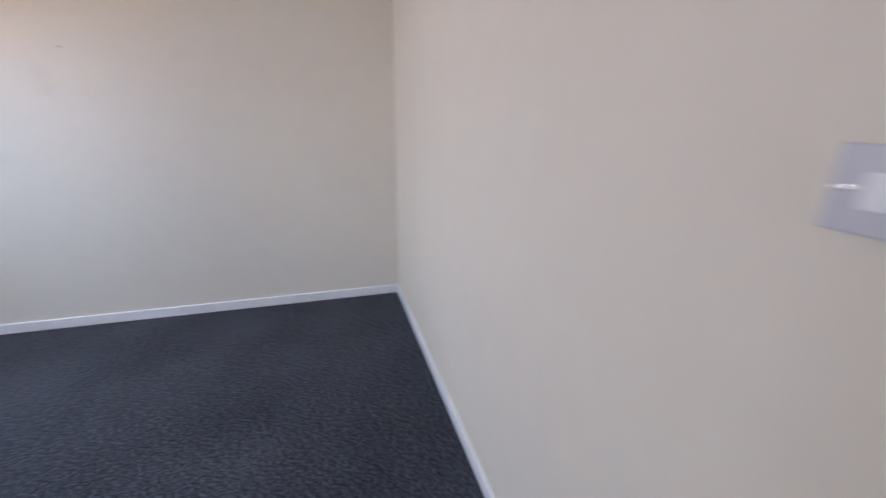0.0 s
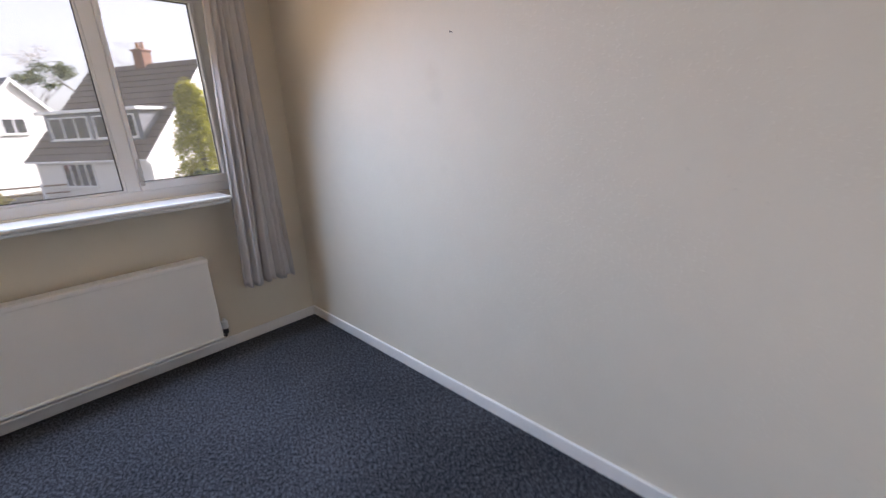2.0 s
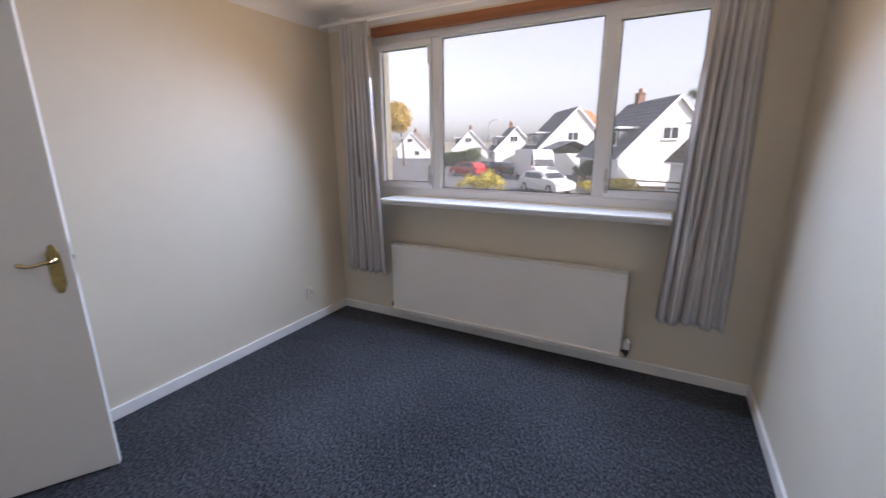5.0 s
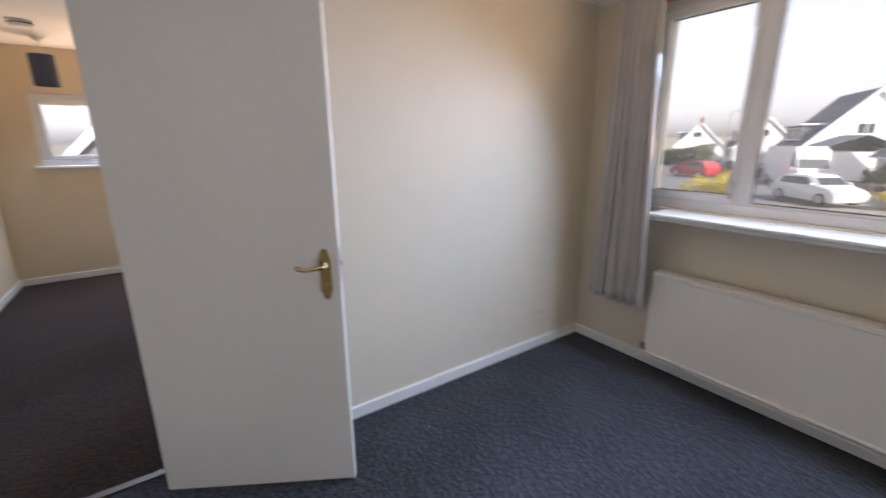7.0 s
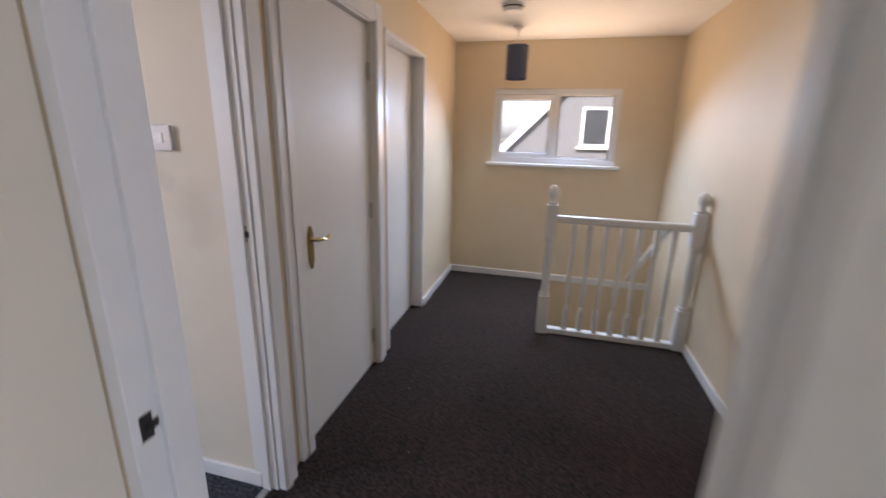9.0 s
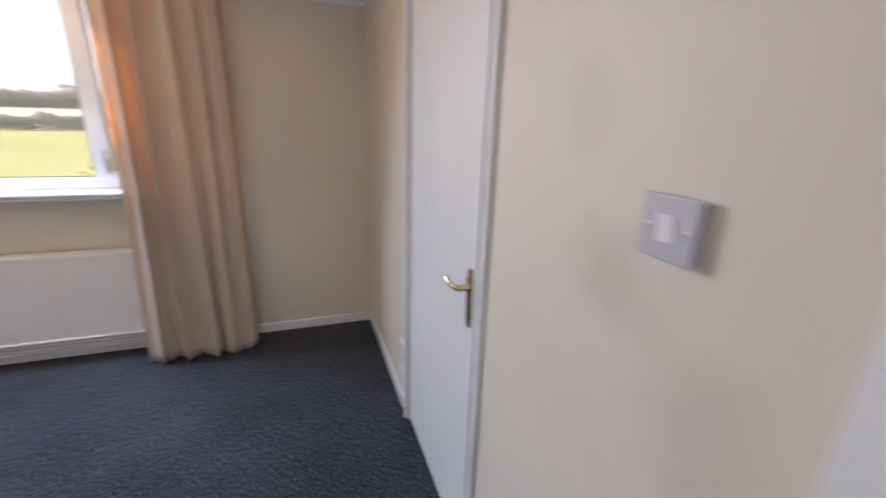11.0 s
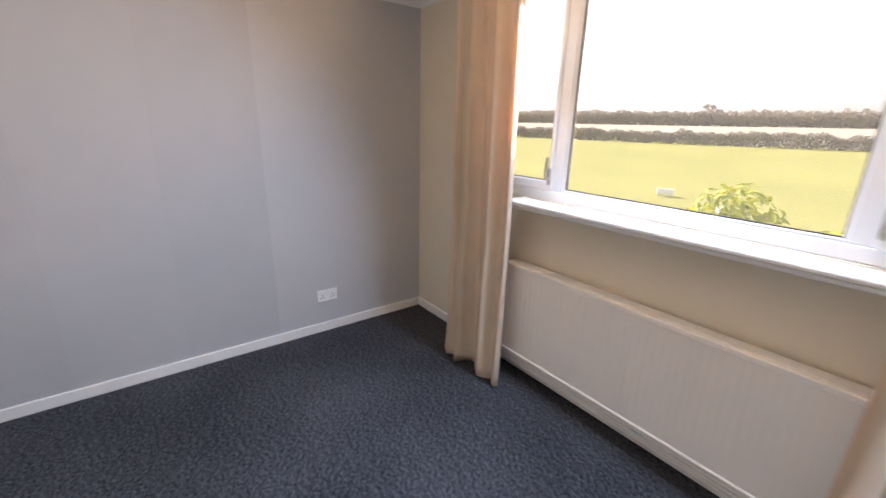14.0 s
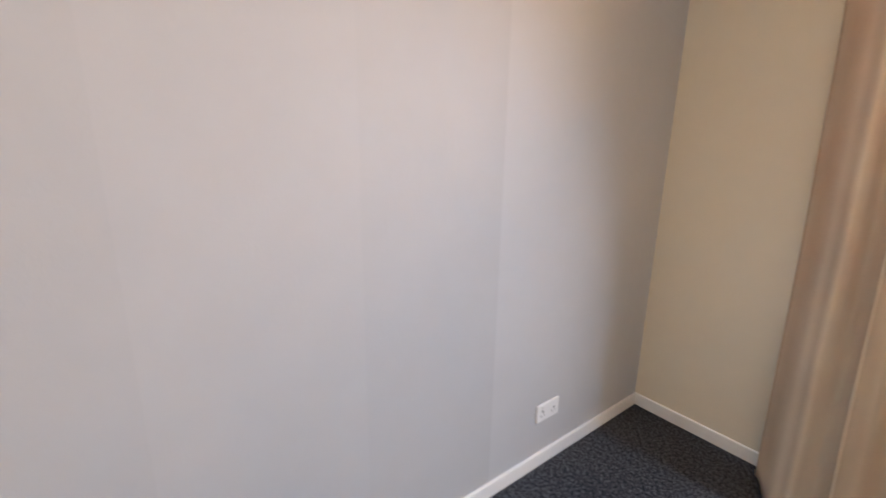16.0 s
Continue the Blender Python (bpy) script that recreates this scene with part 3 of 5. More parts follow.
def door_leaf(name, label, m, width=0.762, height=1.975, faces=(0, 1), lever_z=0.985, inset=0.052):
    """A flush leaf hinged at x = 0, its length along x, faces at y = 0 and y = -0.036, both with lever handles."""
    d = thing(name, label, "door", m, "structure")
    bm = bmesh.new()
    box(bm, 0, width, -0.036, 0, 0.008, height, bevel=0.002)
    leaf = part("leaf", bm, M_DOOR, d)
    hx = width - inset
    if 0 in faces:
        lever_handle(leaf, hx, lever_z, -1, 0.0, 1)
    if 1 in faces:
        lever_handle(leaf, hx, lever_z, -1, -0.036, -1)
    bm = bmesh.new()
    box(bm, width - 0.001, width + 0.0015, -0.028, -0.008, lever_z - 0.035, lever_z + 0.10, bevel=0.0005)
    box(bm, width, width + 0.009, -0.024, -0.012, lever_z + 0.028, lever_z + 0.048, bevel=0.002)
    part("latch", bm, M_STEEL, leaf, "steel latch in the door edge")
    for z in (0.2, 1.0, 1.75):
        bm = bmesh.new()
        turned(bm, [(0.006, 0), (0.006, 0.09)], 10, Matrix.Translation((-0.003, 0.004, z - 0.045)))
        box(bm, 0.0, 0.03, -0.0005, 0.0012, z - 0.045, z + 0.045)
        part("hinge", bm, M_STEEL, d)
    return d


# A: opened back towards the west wall
door_leaf("door_1", "off-white flush bedroom door, standing wide open, brass lever handle", pose(-0.042, 0.775, 0, 0, 0, 60), lever_z=0.925)
# B: opened against its north wall
door_leaf("door_2", "off-white flush bedroom door folded open against the wall", pose(BD1 - 0.012, BY1 - 0.012, 0, 0, 0, -10))
# landing doors, closed: face to the landing at y = 0 of the leaf
door_leaf("door_3", "closed off-white gloss door with brass lever on the landing", pose(D1[0] + 0.0015, LY0 - 0.020, 0), faces=(0,), lever_z=0.940, inset=0.114)
door_leaf("door_4", "closed white door set back in its frame on the landing", pose(D2[1] - 0.03, LY0 - 0.126, 0, 0, 0, 180), width=0.70, faces=())
# B: built-in cupboard
door_leaf("door_5", "closed white cupboard door with brass lever handle", pose(BX0 - 0.038, CL0 + 0.003, 0, 0, 0, 90), faces=(1,), lever_z=1.010, inset=0.052)


def casing(bm, along, lo, hi, face, lean, w=0.062, d=0.016, sides=(1, 1), h=DH):
    """Moulded architrave round a doorway: two steps of board. along: 'x' or 'y'; face: the wall's face; lean: way out of it."""
    for k, (a, b, t) in enumerate(((0.006, w, d), (0.014, w * 0.55, d + 0.006))):
        rows = []
        if sides[0]:
            rows.append((lo - b, lo - a, 0, h + (b if k == 0 else b)))
        if sides[1]:
            rows.append((hi + a, hi + b, 0, h + (b if k == 0 else b)))
        rows.append((lo - a + 0.0005 if sides[0] else lo, hi + a - 0.0005 if sides[1] else hi, h + a, h + b))
        f0, f1 = sorted((face + lean * (0.0 if k == 0 else d), face + lean * t))
        for u0, u1, z0, z1 in rows:
            if along == "x":
                box(bm, u0, u1, f0, f1, z0, z1, bevel=0.003)
            else:
                box(bm, f0, f1, u0, u1, z0, z1, bevel=0.003)
    return bm


def lining(bm, along, lo, hi, f0, f1, stop, h=DH, t=0.028):
    """Door lining with a planted stop."""
    for u0, u1, z0, z1 in ((lo - t, lo, 0, h + t), (hi, hi + t, 0, h + t), (lo, hi, h, h + t)):
        box(bm, *((u0, u1, f0, f1) if along == "x" else (f0, f1, u0, u1)), z0, z1, bevel=0.0015)
    s0, s1 = stop
    for u0, u1, z0, z1 in ((lo, lo + 0.012, 0, h), (hi - 0.012, hi, 0, h), (lo + 0.012, hi - 0.012, h - 0.012, h)):
        box(bm, *((u0, u1, s0, s1) if along == "x" else (s0, s1, u0, u1)), z0, z1, bevel=0.0015)
    return bm


def frame_of(name, label, *bms):
    w = thing(name, label, "door frame", None, "structure")
    for nm, bm in zip(("lining", "architrave", "architrave"), bms):
        part(nm, bm, M_GLOSS, w)
    return w


fa = frame_of("trim_door_frame_a", "white gloss door frame with chipped paint edges", lining(bmesh.new(), "y", AD0, AD1, -0.170, -0.062, (-0.145, -0.105)),
              casing(bmesh.new(), "y", AD0, AD1, AX0, 1, sides=(0, 1)), casing(bmesh.new(), "y", AD0, AD1, LX1, -1))
fb = frame_of("trim_door_frame_b", "white gloss door frame of the back bedroom", lining(bmesh.new(), "x", BD0, BD1, BY1 - 0.003, LY0 + 0.003, (BY1 + 0.04, BY1 + 0.075)),
              casing(bmesh.new(), "x", BD0, BD1, BY1, -1, sides=(0, 1)), casing(bmesh.new(), "x", BD0, BD1, LY0 + 0.004, 1, w=0.088, d=0.034, sides=(1, 0)))
fc = frame_of("trim_door_frame_c", "white gloss door frame on the landing", lining(bmesh.new(), "x", D1[0], D1[1], LY0 - 0.1, LY0 + 0.003, (LY0 - 0.095, LY0 - 0.06)), casing(bmesh.new(), "x", D1[0], D1[1], LY0, 1, w=0.105, d=0.02))
bm = boxes((D2[0] - 0.02, D2[0] + 0.012, LY0 - 0.16, LY0 + 0.006, 0, DH + 0.02), (D2[1] - 0.012, D2[1] + 0.02, LY0 - 0.16, LY0 + 0.006, 0, DH + 0.02), (D2[0] + 0.012, D2[1] - 0.012, LY0 - 0.16, LY0 + 0.006, DH - 0.005, DH + 0.02), (D2[0] + 0.012, D2[1] - 0.012, LY0 - 0.13, LY0 - 0.09, 0.0, 0.02), bevel=0.002)
frame_of("trim_door_frame_d", "deep white door frame with threshold bar", bm)
bm = lining(bmesh.new(), "y", CL0, CL1, BX0 - 0.1, BX0 + 0.002, (BX0 - 0.095, BX0 - 0.045))
frame_of("trim_door_frame_e", "white gloss frame of the cupboard", bm, casing(bmesh.new(), "y", CL0, CL1, BX0, 1))


def strike(parent, m):
    """Steel keep with a lip, let into the lining."""
    bm = bmesh.new()
    box(bm, -0.001, 0.0015, -0.014, 0.014, -0.03, 0.03, bevel=0.0005)
    box(bm, 0.0015, 0.006, 0.008, 0.024, -0.010, 0.010, bevel=0.001)
    k = part("strike_plate", bm, M_DARKMETAL, parent, "small steel strike plate")
    k.matrix_local = m
    # no hole is cut: a dark block paints its shade
    h = part("keep_hole_shade", boxes((0.0005, 0.002, -0.006, 0.006, -0.008, 0.008)), M_SLOT_SHADE, k)


strike(fa, pose(-0.085, AD0, 1.0, 0, 0, 90) @ Matrix.Scale(0.72, 4))
strike(fb, pose(BD0, -0.435, 1.085, 0, 0, 180) @ pose(0, 0, 0, 0, 0, 180))

# ---- radiators ----


def radiator(name, label, width, z0, z1, m, ribs=False, rails=1):
    """Double panel radiator: x along the wall from 0, y = 0 at its front, +y to the wall."""
    r = thing(name, label, "radiator", m)
    bm = bmesh.new()
    if ribs:
        out = []
        n = int(width / 0.034)
        for i in range(n):
            a = i * width / n
            out += [(a + 0.002, 0.0), (a + 0.004, -0.0022), (a + width / n - 0.004, -0.0022), (a + width / n - 0.002, 0.0)]
        out += [(width, 0.014), (0.0, 0.014)]
        lo = [bm.verts.new((x, y, z0 + 0.012)) for x, y in out]
        hi = [bm.verts.new((x, y, z1 - 0.012)) for x, y in out]
        bm.faces.new(lo), bm.faces.new(list(reversed(hi)))
        for i in range(len(out)):
            k = (i + 1) % len(out)
            bm.faces.new((lo[k], lo[i], hi[i], hi[k]))
        bmesh.ops.recalc_face_normals(bm, faces=bm.faces)
    else:
        box(bm, 0.0, width, 0.0, 0.014, z0 + 0.012, z1 - 0.012, bevel=0.005, seg=2)
    part("front_panel", bm, M_RAD, r)
    bm = bmesh.new()
    box(bm, 0.01, width - 0.01, 0.070, 0.084, z0 + 0.012, z1 - 0.012, bevel=0.005)
    part("back_panel", bm, M_RAD, r)
    bm = bmesh.new()
    box(bm, -0.004, width + 0.004, -0.005, 0.0895, z1 - 0.030, z1 - 0.002, bevel=0.004)
    for i in range(int(width / 0.045)):
        a = 0.02 + i * 0.045
        box(bm, a, a + 0.03, 0.02, 0.068, z1 - 0.002, z1 + 0.001)
    part("top_grille", bm, M_RAD, r)
    part("bottom_rail", boxes((0, width, -0.009, 0.012, z0, z0 + 0.018), bevel=0.005), M_RAD, r)
    for k in range(rails):
        z = z0 - 0.024 - 0.026 * k
        part("lower_rail", boxes((0.004, width - 0.004, 0.000 + 0.008 * k, 0.040 + 0.008 * k, z, z + 0.013), bevel=0.005), M_RAD, r)
    part("baffle", boxes((0.01, width - 0.01, 0.060, 0.070, z0 - 0.026 * rails, z0 + 0.011)), M_RAD, r)
    for x in (0.0, width - 0.002):
        part("side_panel", boxes((x, x + 0.002, 0.0, 0.088, z0 + 0.012, z1 - 0.032)), M_RAD, r)
    for x in (0.2, width - 0.2):
        part("bracket", boxes((x - 0.015, x + 0.015, 0.083, 0.105, z0 + 0.1, z1 - 0.1)), M_RAD, r)
    for side, x in ((-1, 0.0), (1, width)):
        bm = bmesh.new()
        px = x + side * 0.030
        swept(bm, [(x - side * 0.005, 0.045, z0 + 0.022), (px, 0.045, z0 + 0.022)], 0.010, 10)
        turned(bm, [(0.011, z0 + 0.004), (0.015, z0 + 0.008), (0.015, z0 + 0.036), (0.011, z0 + 0.040)], 12, Matrix.Translation((px, 0.045, 0)))
        swept(bm, [(px, 0.045, z0 + 0.008), (px, 0.062, z0 - 0.018), (px, 0.104, z0 - 0.030)], 0.0075, 8)
        v = part("valve", bm, M_DARKMETAL, r, "dull metal radiator valve and pipe")
        if side == 1:
            bm = bmesh.new()
            turned(bm, [(0.015, z0 + 0.040), (0.020, z0 + 0.048), (0.020, z0 + 0.086), (0.017, z0 + 0.092), (0.011, z0 + 0.094), (0.009, z0 + 0.108)], 16, Matrix.Translation((px, 0.045, 0)))
            part("valve_head", bm, M_PLASTIC, v, "white valve head")
    return r


radiator("radiator", "long cream-white panel radiator under the front window", 1.657, 0.128, 0.654, pose(0.590, 3.232, 0))
radiator("radiator", "long white ribbed panel radiator under the back window", 1.62, 0.158, 0.712, pose(2.09, -3.205, 0, 0, 0, 180), True, 3)

# ---- curtains ----


def curtain(name, label, x0, x1, y, z0, z1, folds, amp, material, seed, flare=0.0, gather=0.5, kick=0.0, lean=0.0, turn=0, back=0.0, uneven=0.3):
    """A hung sheet of cloth in folds, free at the hem, tighter at the head. The folds wander and differ in depth."""
    rnd = random.Random(seed)
    c = thing(name, label, "curtain", Matrix())
    nx, nz = folds * 14, 40
    cuts = [0.0]
    for i in range(folds):
        cuts.append(cuts[-1] + rnd.uniform(1 - uneven, 1 + uneven))
    cuts = [q / cuts[-1] for q in cuts]
    depth = [rnd.uniform(0.85 - uneven, 1.0) for i in range(folds + 1)]
    drift = [rnd.uniform(-1, 1) for i in range(folds + 1)]
    bm = bmesh.new()
    grid = []
    for j in range(nz + 1):
        v = j / nz                                   # 0 at the head, 1 at the hem
        row = []
        for i in range(nx + 1):
            u = i / nx
            k = min(folds - 1, next(q for q in range(folds) if u <= cuts[q + 1] + 1e-9))
            s = (u - cuts[k]) / (cuts[k + 1] - cuts[k])
            d = depth[k] * (1 - s) + depth[k + 1] * s
            wob = 0.012 * math.sin(3 * v + 2 * drift[k]) * v
            w = math.sin(2 * math.pi * (s + 0.10 * drift[k] * v))
            side = 0.34 * math.sin(4 * math.pi * s + drift[k])
            yy = y + amp * d * (w + side) * (gather + (1 - gather) * min(1, v * 1.6)) + (0.008 + 0.03 * (uneven - 0.3) * v) * noise.noise((u * 6, v * 4, seed)) + kick * v ** 3
            end = (1 - u) if turn > 0 else u         # the outer edge turns back to the wall
            yy += back * max(0, 1 - end / 0.14) ** 1.5
            x = x0 + (x1 - x0) * u + flare * v * (u - 0.5) + lean * v + wob + 0.25 * amp * math.cos(2 * math.pi * s) * d
            z = z1 + (z0 - z1) * v + (0.010 * math.sin(2 * math.pi * s + drift[k]) + 0.008 * noise.noise((u * 9, 2, seed))) * (v ** 6)
            row.append(bm.verts.new((x, yy, max(z, 0.004))))
        grid.append(row)
    for a, b in zip(grid, grid[1:]):
        for i in range(nx):
            bm.faces.new((a[i], a[i + 1], b[i + 1], b[i]))
    ob = part("cloth", bm, material, c, "", True)
    sol = ob.modifiers.new("thickness", "SOLIDIFY")
    sol.thickness = 0.002
    if gather > 0.8:
        for k in range(folds * 2):
            x = x0 + (x1 - x0) * (k + 0.5) / (folds * 2)
            bm = turned(bmesh.new(), [(0.014, -0.004), (0.024, -0.004), (0.026, 0), (0.024, 0.004), (0.014, 0.004)], 16, Matrix.Translation((x, y, z1 - 0.02)) @ pose(0, 0, 0, 0, 90, 25 if k % 2 else -25))
            part("eyelet", bm, M_DARKMETAL, c, "dark metal ring")
    return c


curtain("curtain", "grey pleated curtain, short, drawn back beside the front window", 0.225, 0.50, 3.165, 0.435, 2.185, 8, 0.028, M_CURT_A, 3, flare=0.11, lean=0.01, turn=-1, back=0.15)
curtain("curtain", "grey pleated curtain, short, drawn back beside the front window", 2.49, 2.71, 3.165, 0.435, 2.185, 8, 0.028, M_CURT_A, 5, flare=0.14, lean=-0.03, turn=1, back=0.15)
curtain("curtain", "cream floor-length eyelet curtain drawn back, trailing on the carpet", 2.00, 2.60, -3.105, 0.006, 2.235, 4, 0.058, M_CURT_B, 8, flare=-0.01, gather=0.9, kick=0.05, lean=-0.07, turn=1, back=-0.15, uneven=0.6)
curtain("curtain", "cream floor-length eyelet curtain drawn back, trailing on the carpet", -0.05, 0.55, -3.100, 0.006, 2.235, 5, 0.062, M_CURT_B, 11, flare=0.03, gather=0.9, kick=0.04, turn=-1, back=-0.15, uneven=0.6)

# curtain track in A
tr = thing("curtain_track", "white plastic curtain track below the ceiling", "curtain track")
part("rail", boxes((0.10, 2.78, 3.158, 3.172, 2.186, 2.206), bevel=0.002), M_PLASTIC, tr)
for x in (0.30, 1.445, 2.60):
    part("bracket", boxes((x - 0.018, x + 0.018, 3.150, 3.349, 2.2065, 2.222), bevel=0.003), M_PLASTIC, tr)
for x in (0.10, 2.78):
    part("end_stop", boxes((x - 0.012, x + 0.012, 3.152, 3.178, 2.180, 2.2065), bevel=0.003), M_PLASTIC, tr)
# curtain pole in B
pole = thing("curtain_pole", "dark metal curtain pole with round finials", "curtain pole")
part("pole", swept(bmesh.new(), [(-0.16, -3.105, 2.215), (2.70, -3.105, 2.215)], 0.011, 14), M_DARKMETAL, pole, "", True)
for x, s in ((-0.16, -1), (2.70, 1)):
    bm = turned(bmesh.new(), [(0.011, 0), (0.018, 0.004), (0.024, 0.018), (0.024, 0.03), (0.016, 0.044), (0.004, 0.05)], 16, Matrix.Translation((x, -3.105, 2.215)) @ pose(0, 0, 0, 0, 90 * s))
    part("finial", bm, M_DARKMETAL, pole, "", True)
for x in (-0.10, 2.64):
    part("bracket", boxes((x - 0.008, x + 0.008, -3.309, -3.095, 2.195, 2.2035), (x - 0.015, x + 0.015, -3.315, -3.309, 2.17, 2.24), bevel=0.001), M_DARKMETAL, pole)

# ---- switches, sockets ----


def light_switch(label, m):
    """Rocker switch on a surface box: plate in x and z, facing -y."""
    s = thing("light_switch", label, "light switch", m)
    part("back_box", boxes((-0.041, 0.041, -0.018, 0.0, -0.041, 0.041), bevel=0.003), M_SWITCH, s)
    bm = bmesh.new()
    box(bm, -0.043, 0.043, -0.026, -0.0185, -0.043, 0.043, bevel=0.0025, seg=2)
    part("plate", bm, M_SWITCH, s)
    bm = extruded(bmesh.new(), [(-0.014, -0.018), (0.014, -0.018), (0.014, 0.018), (-0.014, 0.018)], 0.004, pose(0, -0.0305, 0, 6))
    bmesh.ops.bevel(bm, geom=list(bm.edges), offset=0.0015, segments=2, affect="EDGES")
    part("rocker", bm, M_PLASTIC, s, "white rocker")
    for x in (-0.030, 0.030):
        bm = turned(bmesh.new(), [(0.0038, 0), (0.0038, 0.0015), (0.002, 0.002)], 10, pose(x, -0.026, 0, 90))
        box(bm, x - 0.012, x + 0.012, -0.0262, -0.0257, -0.0012, 0.0012)
        part("screw", bm, M_STEEL, s)
    return s


light_switch("grey plastic light switch with white rocker by the door", pose(BX0, -0.722, 1.398, 0, 0, 90) @ Matrix.Diagonal((1, 0.7, 1, 1)))
light_switch("grey plastic light switch with white rocker by the bedroom door", pose(0.183, AY0, 1.342, 0, 0, 180) @ Matrix.Diagonal((1, 0.7, 1, 1)))


def socket(label, m, width=0.146, finish=M_PLASTIC):
    """Switched double socket facing -y."""
    s = thing("wall_socket", label, "wall socket", m)
    part("plate", boxes((-width / 2, width / 2, -0.010, 0.0, -0.043, 0.043), bevel=0.003), finish, s)
    for x in ((-0.036, 0.036) if width > 0.1 else (0.0,)):
        # slots are dark blocks on the plate, their inner shade painted
        bm = boxes((x - 0.003, x + 0.003, -0.0108, -0.0095, 0.000, 0.010), (x - 0.014, x - 0.007, -0.0108, -0.0095, -0.016, -0.011), (x + 0.007, x + 0.014, -0.0108, -0.0095, -0.016, -0.011))
        part("pin_slot_shade", bm, M_SLOT_SHADE, s)
        part("rocker", boxes((x - 0.006, x + 0.006, -0.0135, -0.0095, 0.020, 0.034), bevel=0.001), M_PLASTIC, s)
    return s


socket("white double wall socket on the grey wall above the skirting", pose(BX1, -2.525, 0.272, 0, 0, -90))
socket("single wall socket painted over, low on the magnolia wall", pose(AX0, 2.955, 0.255, 0, 0, 90), 0.086, M_MAGNOLIA)
socket("white single wall socket low beside the cupboard", pose(BX0, -2.225, 0.20, 0, 0, 90), 0.086)
socket("white blank outlet plate low beside the cupboard", pose(BX0, -2.225, 0.36, 0, 0, 90), 0.086)

# ---- landing things ----
pd = thing("pendant_lamp", "dark blue drum lampshade on a white flex, unlit", "pendant lamp", pose(-3.42, 0.225, 0))
part("ceiling_rose", turned(bmesh.new(), [(0.045, H), (0.045, H - 0.008), (0.03, H - 0.022), (0.012, H - 0.032)], 20), M_PLASTIC, pd, "", True)
part("flex", swept(bmesh.new(), [(0, 0, H - 0.03), (0, 0, 2.04)], 0.004, 8), M_PLASTIC, pd)
bm = bmesh.new()
n = 28
for r in (0.088, 0.085):
    ring = [[bm.verts.new((r * math.cos(2 * math.pi * i / n), r * math.sin(2 * math.pi * i / n), z)) for i in range(n)] for z in (1.90, 2.158)]
    for i in range(n):
        bm.faces.new((ring[0][i], ring[0][(i + 1) % n], ring[1][(i + 1) % n], ring[1][i]))
part("shade", bm, M_SHADE, pd, "dark blue cloth drum")
part("lamp_holder", turned(bmesh.new(), [(0.016, 1.96), (0.02, 1.98), (0.02, 2.03), (0.008, 2.05)], 14), M_PLASTIC, pd)
sd = thing("smoke_detector", "round white smoke detector on the landing ceiling", "smoke detector", pose(-2.84, 0.23, H))
part("base", turned(bmesh.new(), [(0.080, 0), (0.080, -0.010)], 28), M_PLASTIC, sd, "", False)
part("cover", turned(bmesh.new(), [(0.072, -0.010), (0.072, -0.030), (0.060, -0.044), (0.02, -0.048)], 28), M_PLASTIC, sd)
# dark band paints the shade of the vent gap
part("vent_shade_ring", turned(bmesh.new(), [(0.0735, -0.014), (0.0735, -0.022)], 28), M_SLOT_SHADE, sd)


def newel(label, m):
    p = thing("newel_post", label, "newel post", m)
    bm = bmesh.new()
    box(bm, -0.04, 0.04, -0.04, 0.04, -0.15, 0.30, bevel=0.004)
    turned(bm, [(0.036, 0.30), (0.038, 0.315), (0.030, 0.33), (0.026, 0.40), (0.032, 0.55), (0.028, 0.70), (0.036, 0.735), (0.034, 0.75)], 16)
    box(bm, -0.04, 0.04, -0.04, 0.04, 0.75, 0.98, bevel=0.004)
    part("post", bm, M_GLOSS, p)
    part("finial", turned(bmesh.new(), [(0.03, 0.98), (0.038, 0.99), (0.022, 1.005), (0.020, 1.02), (0.034, 1.045), (0.038, 1.07), (0.030, 1.10), (0.012, 1.118)], 16), M_GLOSS, p, "turned cap", True)
    return p


n1 = newel("white painted turned newel post at the stair head", pose(-2.68, 0.615, 0))
copy_thing(n1, pose(-2.68, 1.56, 0))
bal = thing("balustrade", "white painted landing balustrade with turned spindles", "balustrade", pose(-2.68, 0, 0))
bm = bmesh.new()
box(bm, -0.03, 0.03, 0.655, 1.52, 0.855, 0.905, bevel=0.012, seg=3)
part("handrail", bm, M_GLOSS, bal)
part("base_rail", boxes((-0.03, 0.03, 0.655, 1.52, 0.0, 0.04), bevel=0.004), M_GLOSS, bal)
for i in range(7):
    y = 0.78 + i * 0.108
    bm = bmesh.new()
    box(bm, -0.018, 0.018, y - 0.018, y + 0.018, 0.04, 0.20, bevel=0.002)
    turned(bm, [(0.016, 0.20), (0.018, 0.215), (0.011, 0.23), (0.017, 0.36), (0.013, 0.60), (0.018, 0.685), (0.016, 0.70)], 10, Matrix.Translation((0, y, 0)))
    box(bm, -0.018, 0.018, y - 0.018, y + 0.018, 0.70, 0.855, bevel=0.002)
    part("spindle", bm, M_GLOSS, bal)
st = thing("stair_handrail", "white handrail running down the stairs", "handrail")
swp = swept(bmesh.new(), [(-2.72, 1.40, 0.87), (-3.0, 1.40, 0.68), (-3.86, 1.40, 0.10)], 0.022, 10)
part("rail", swp, M_GLOSS, st)

# small things on the walls
nail = thing("nail", "small dark nail in the textured wall", "nail", pose(AX1, 1.838, 1.695, 0, -90))
part("shank", turned(bmesh.new(), [(0.0016, -0.004), (0.0016, 0.012), (0.0032, 0.0122), (0.0032, 0.0145)], 8), M_DARKMETAL, nail)

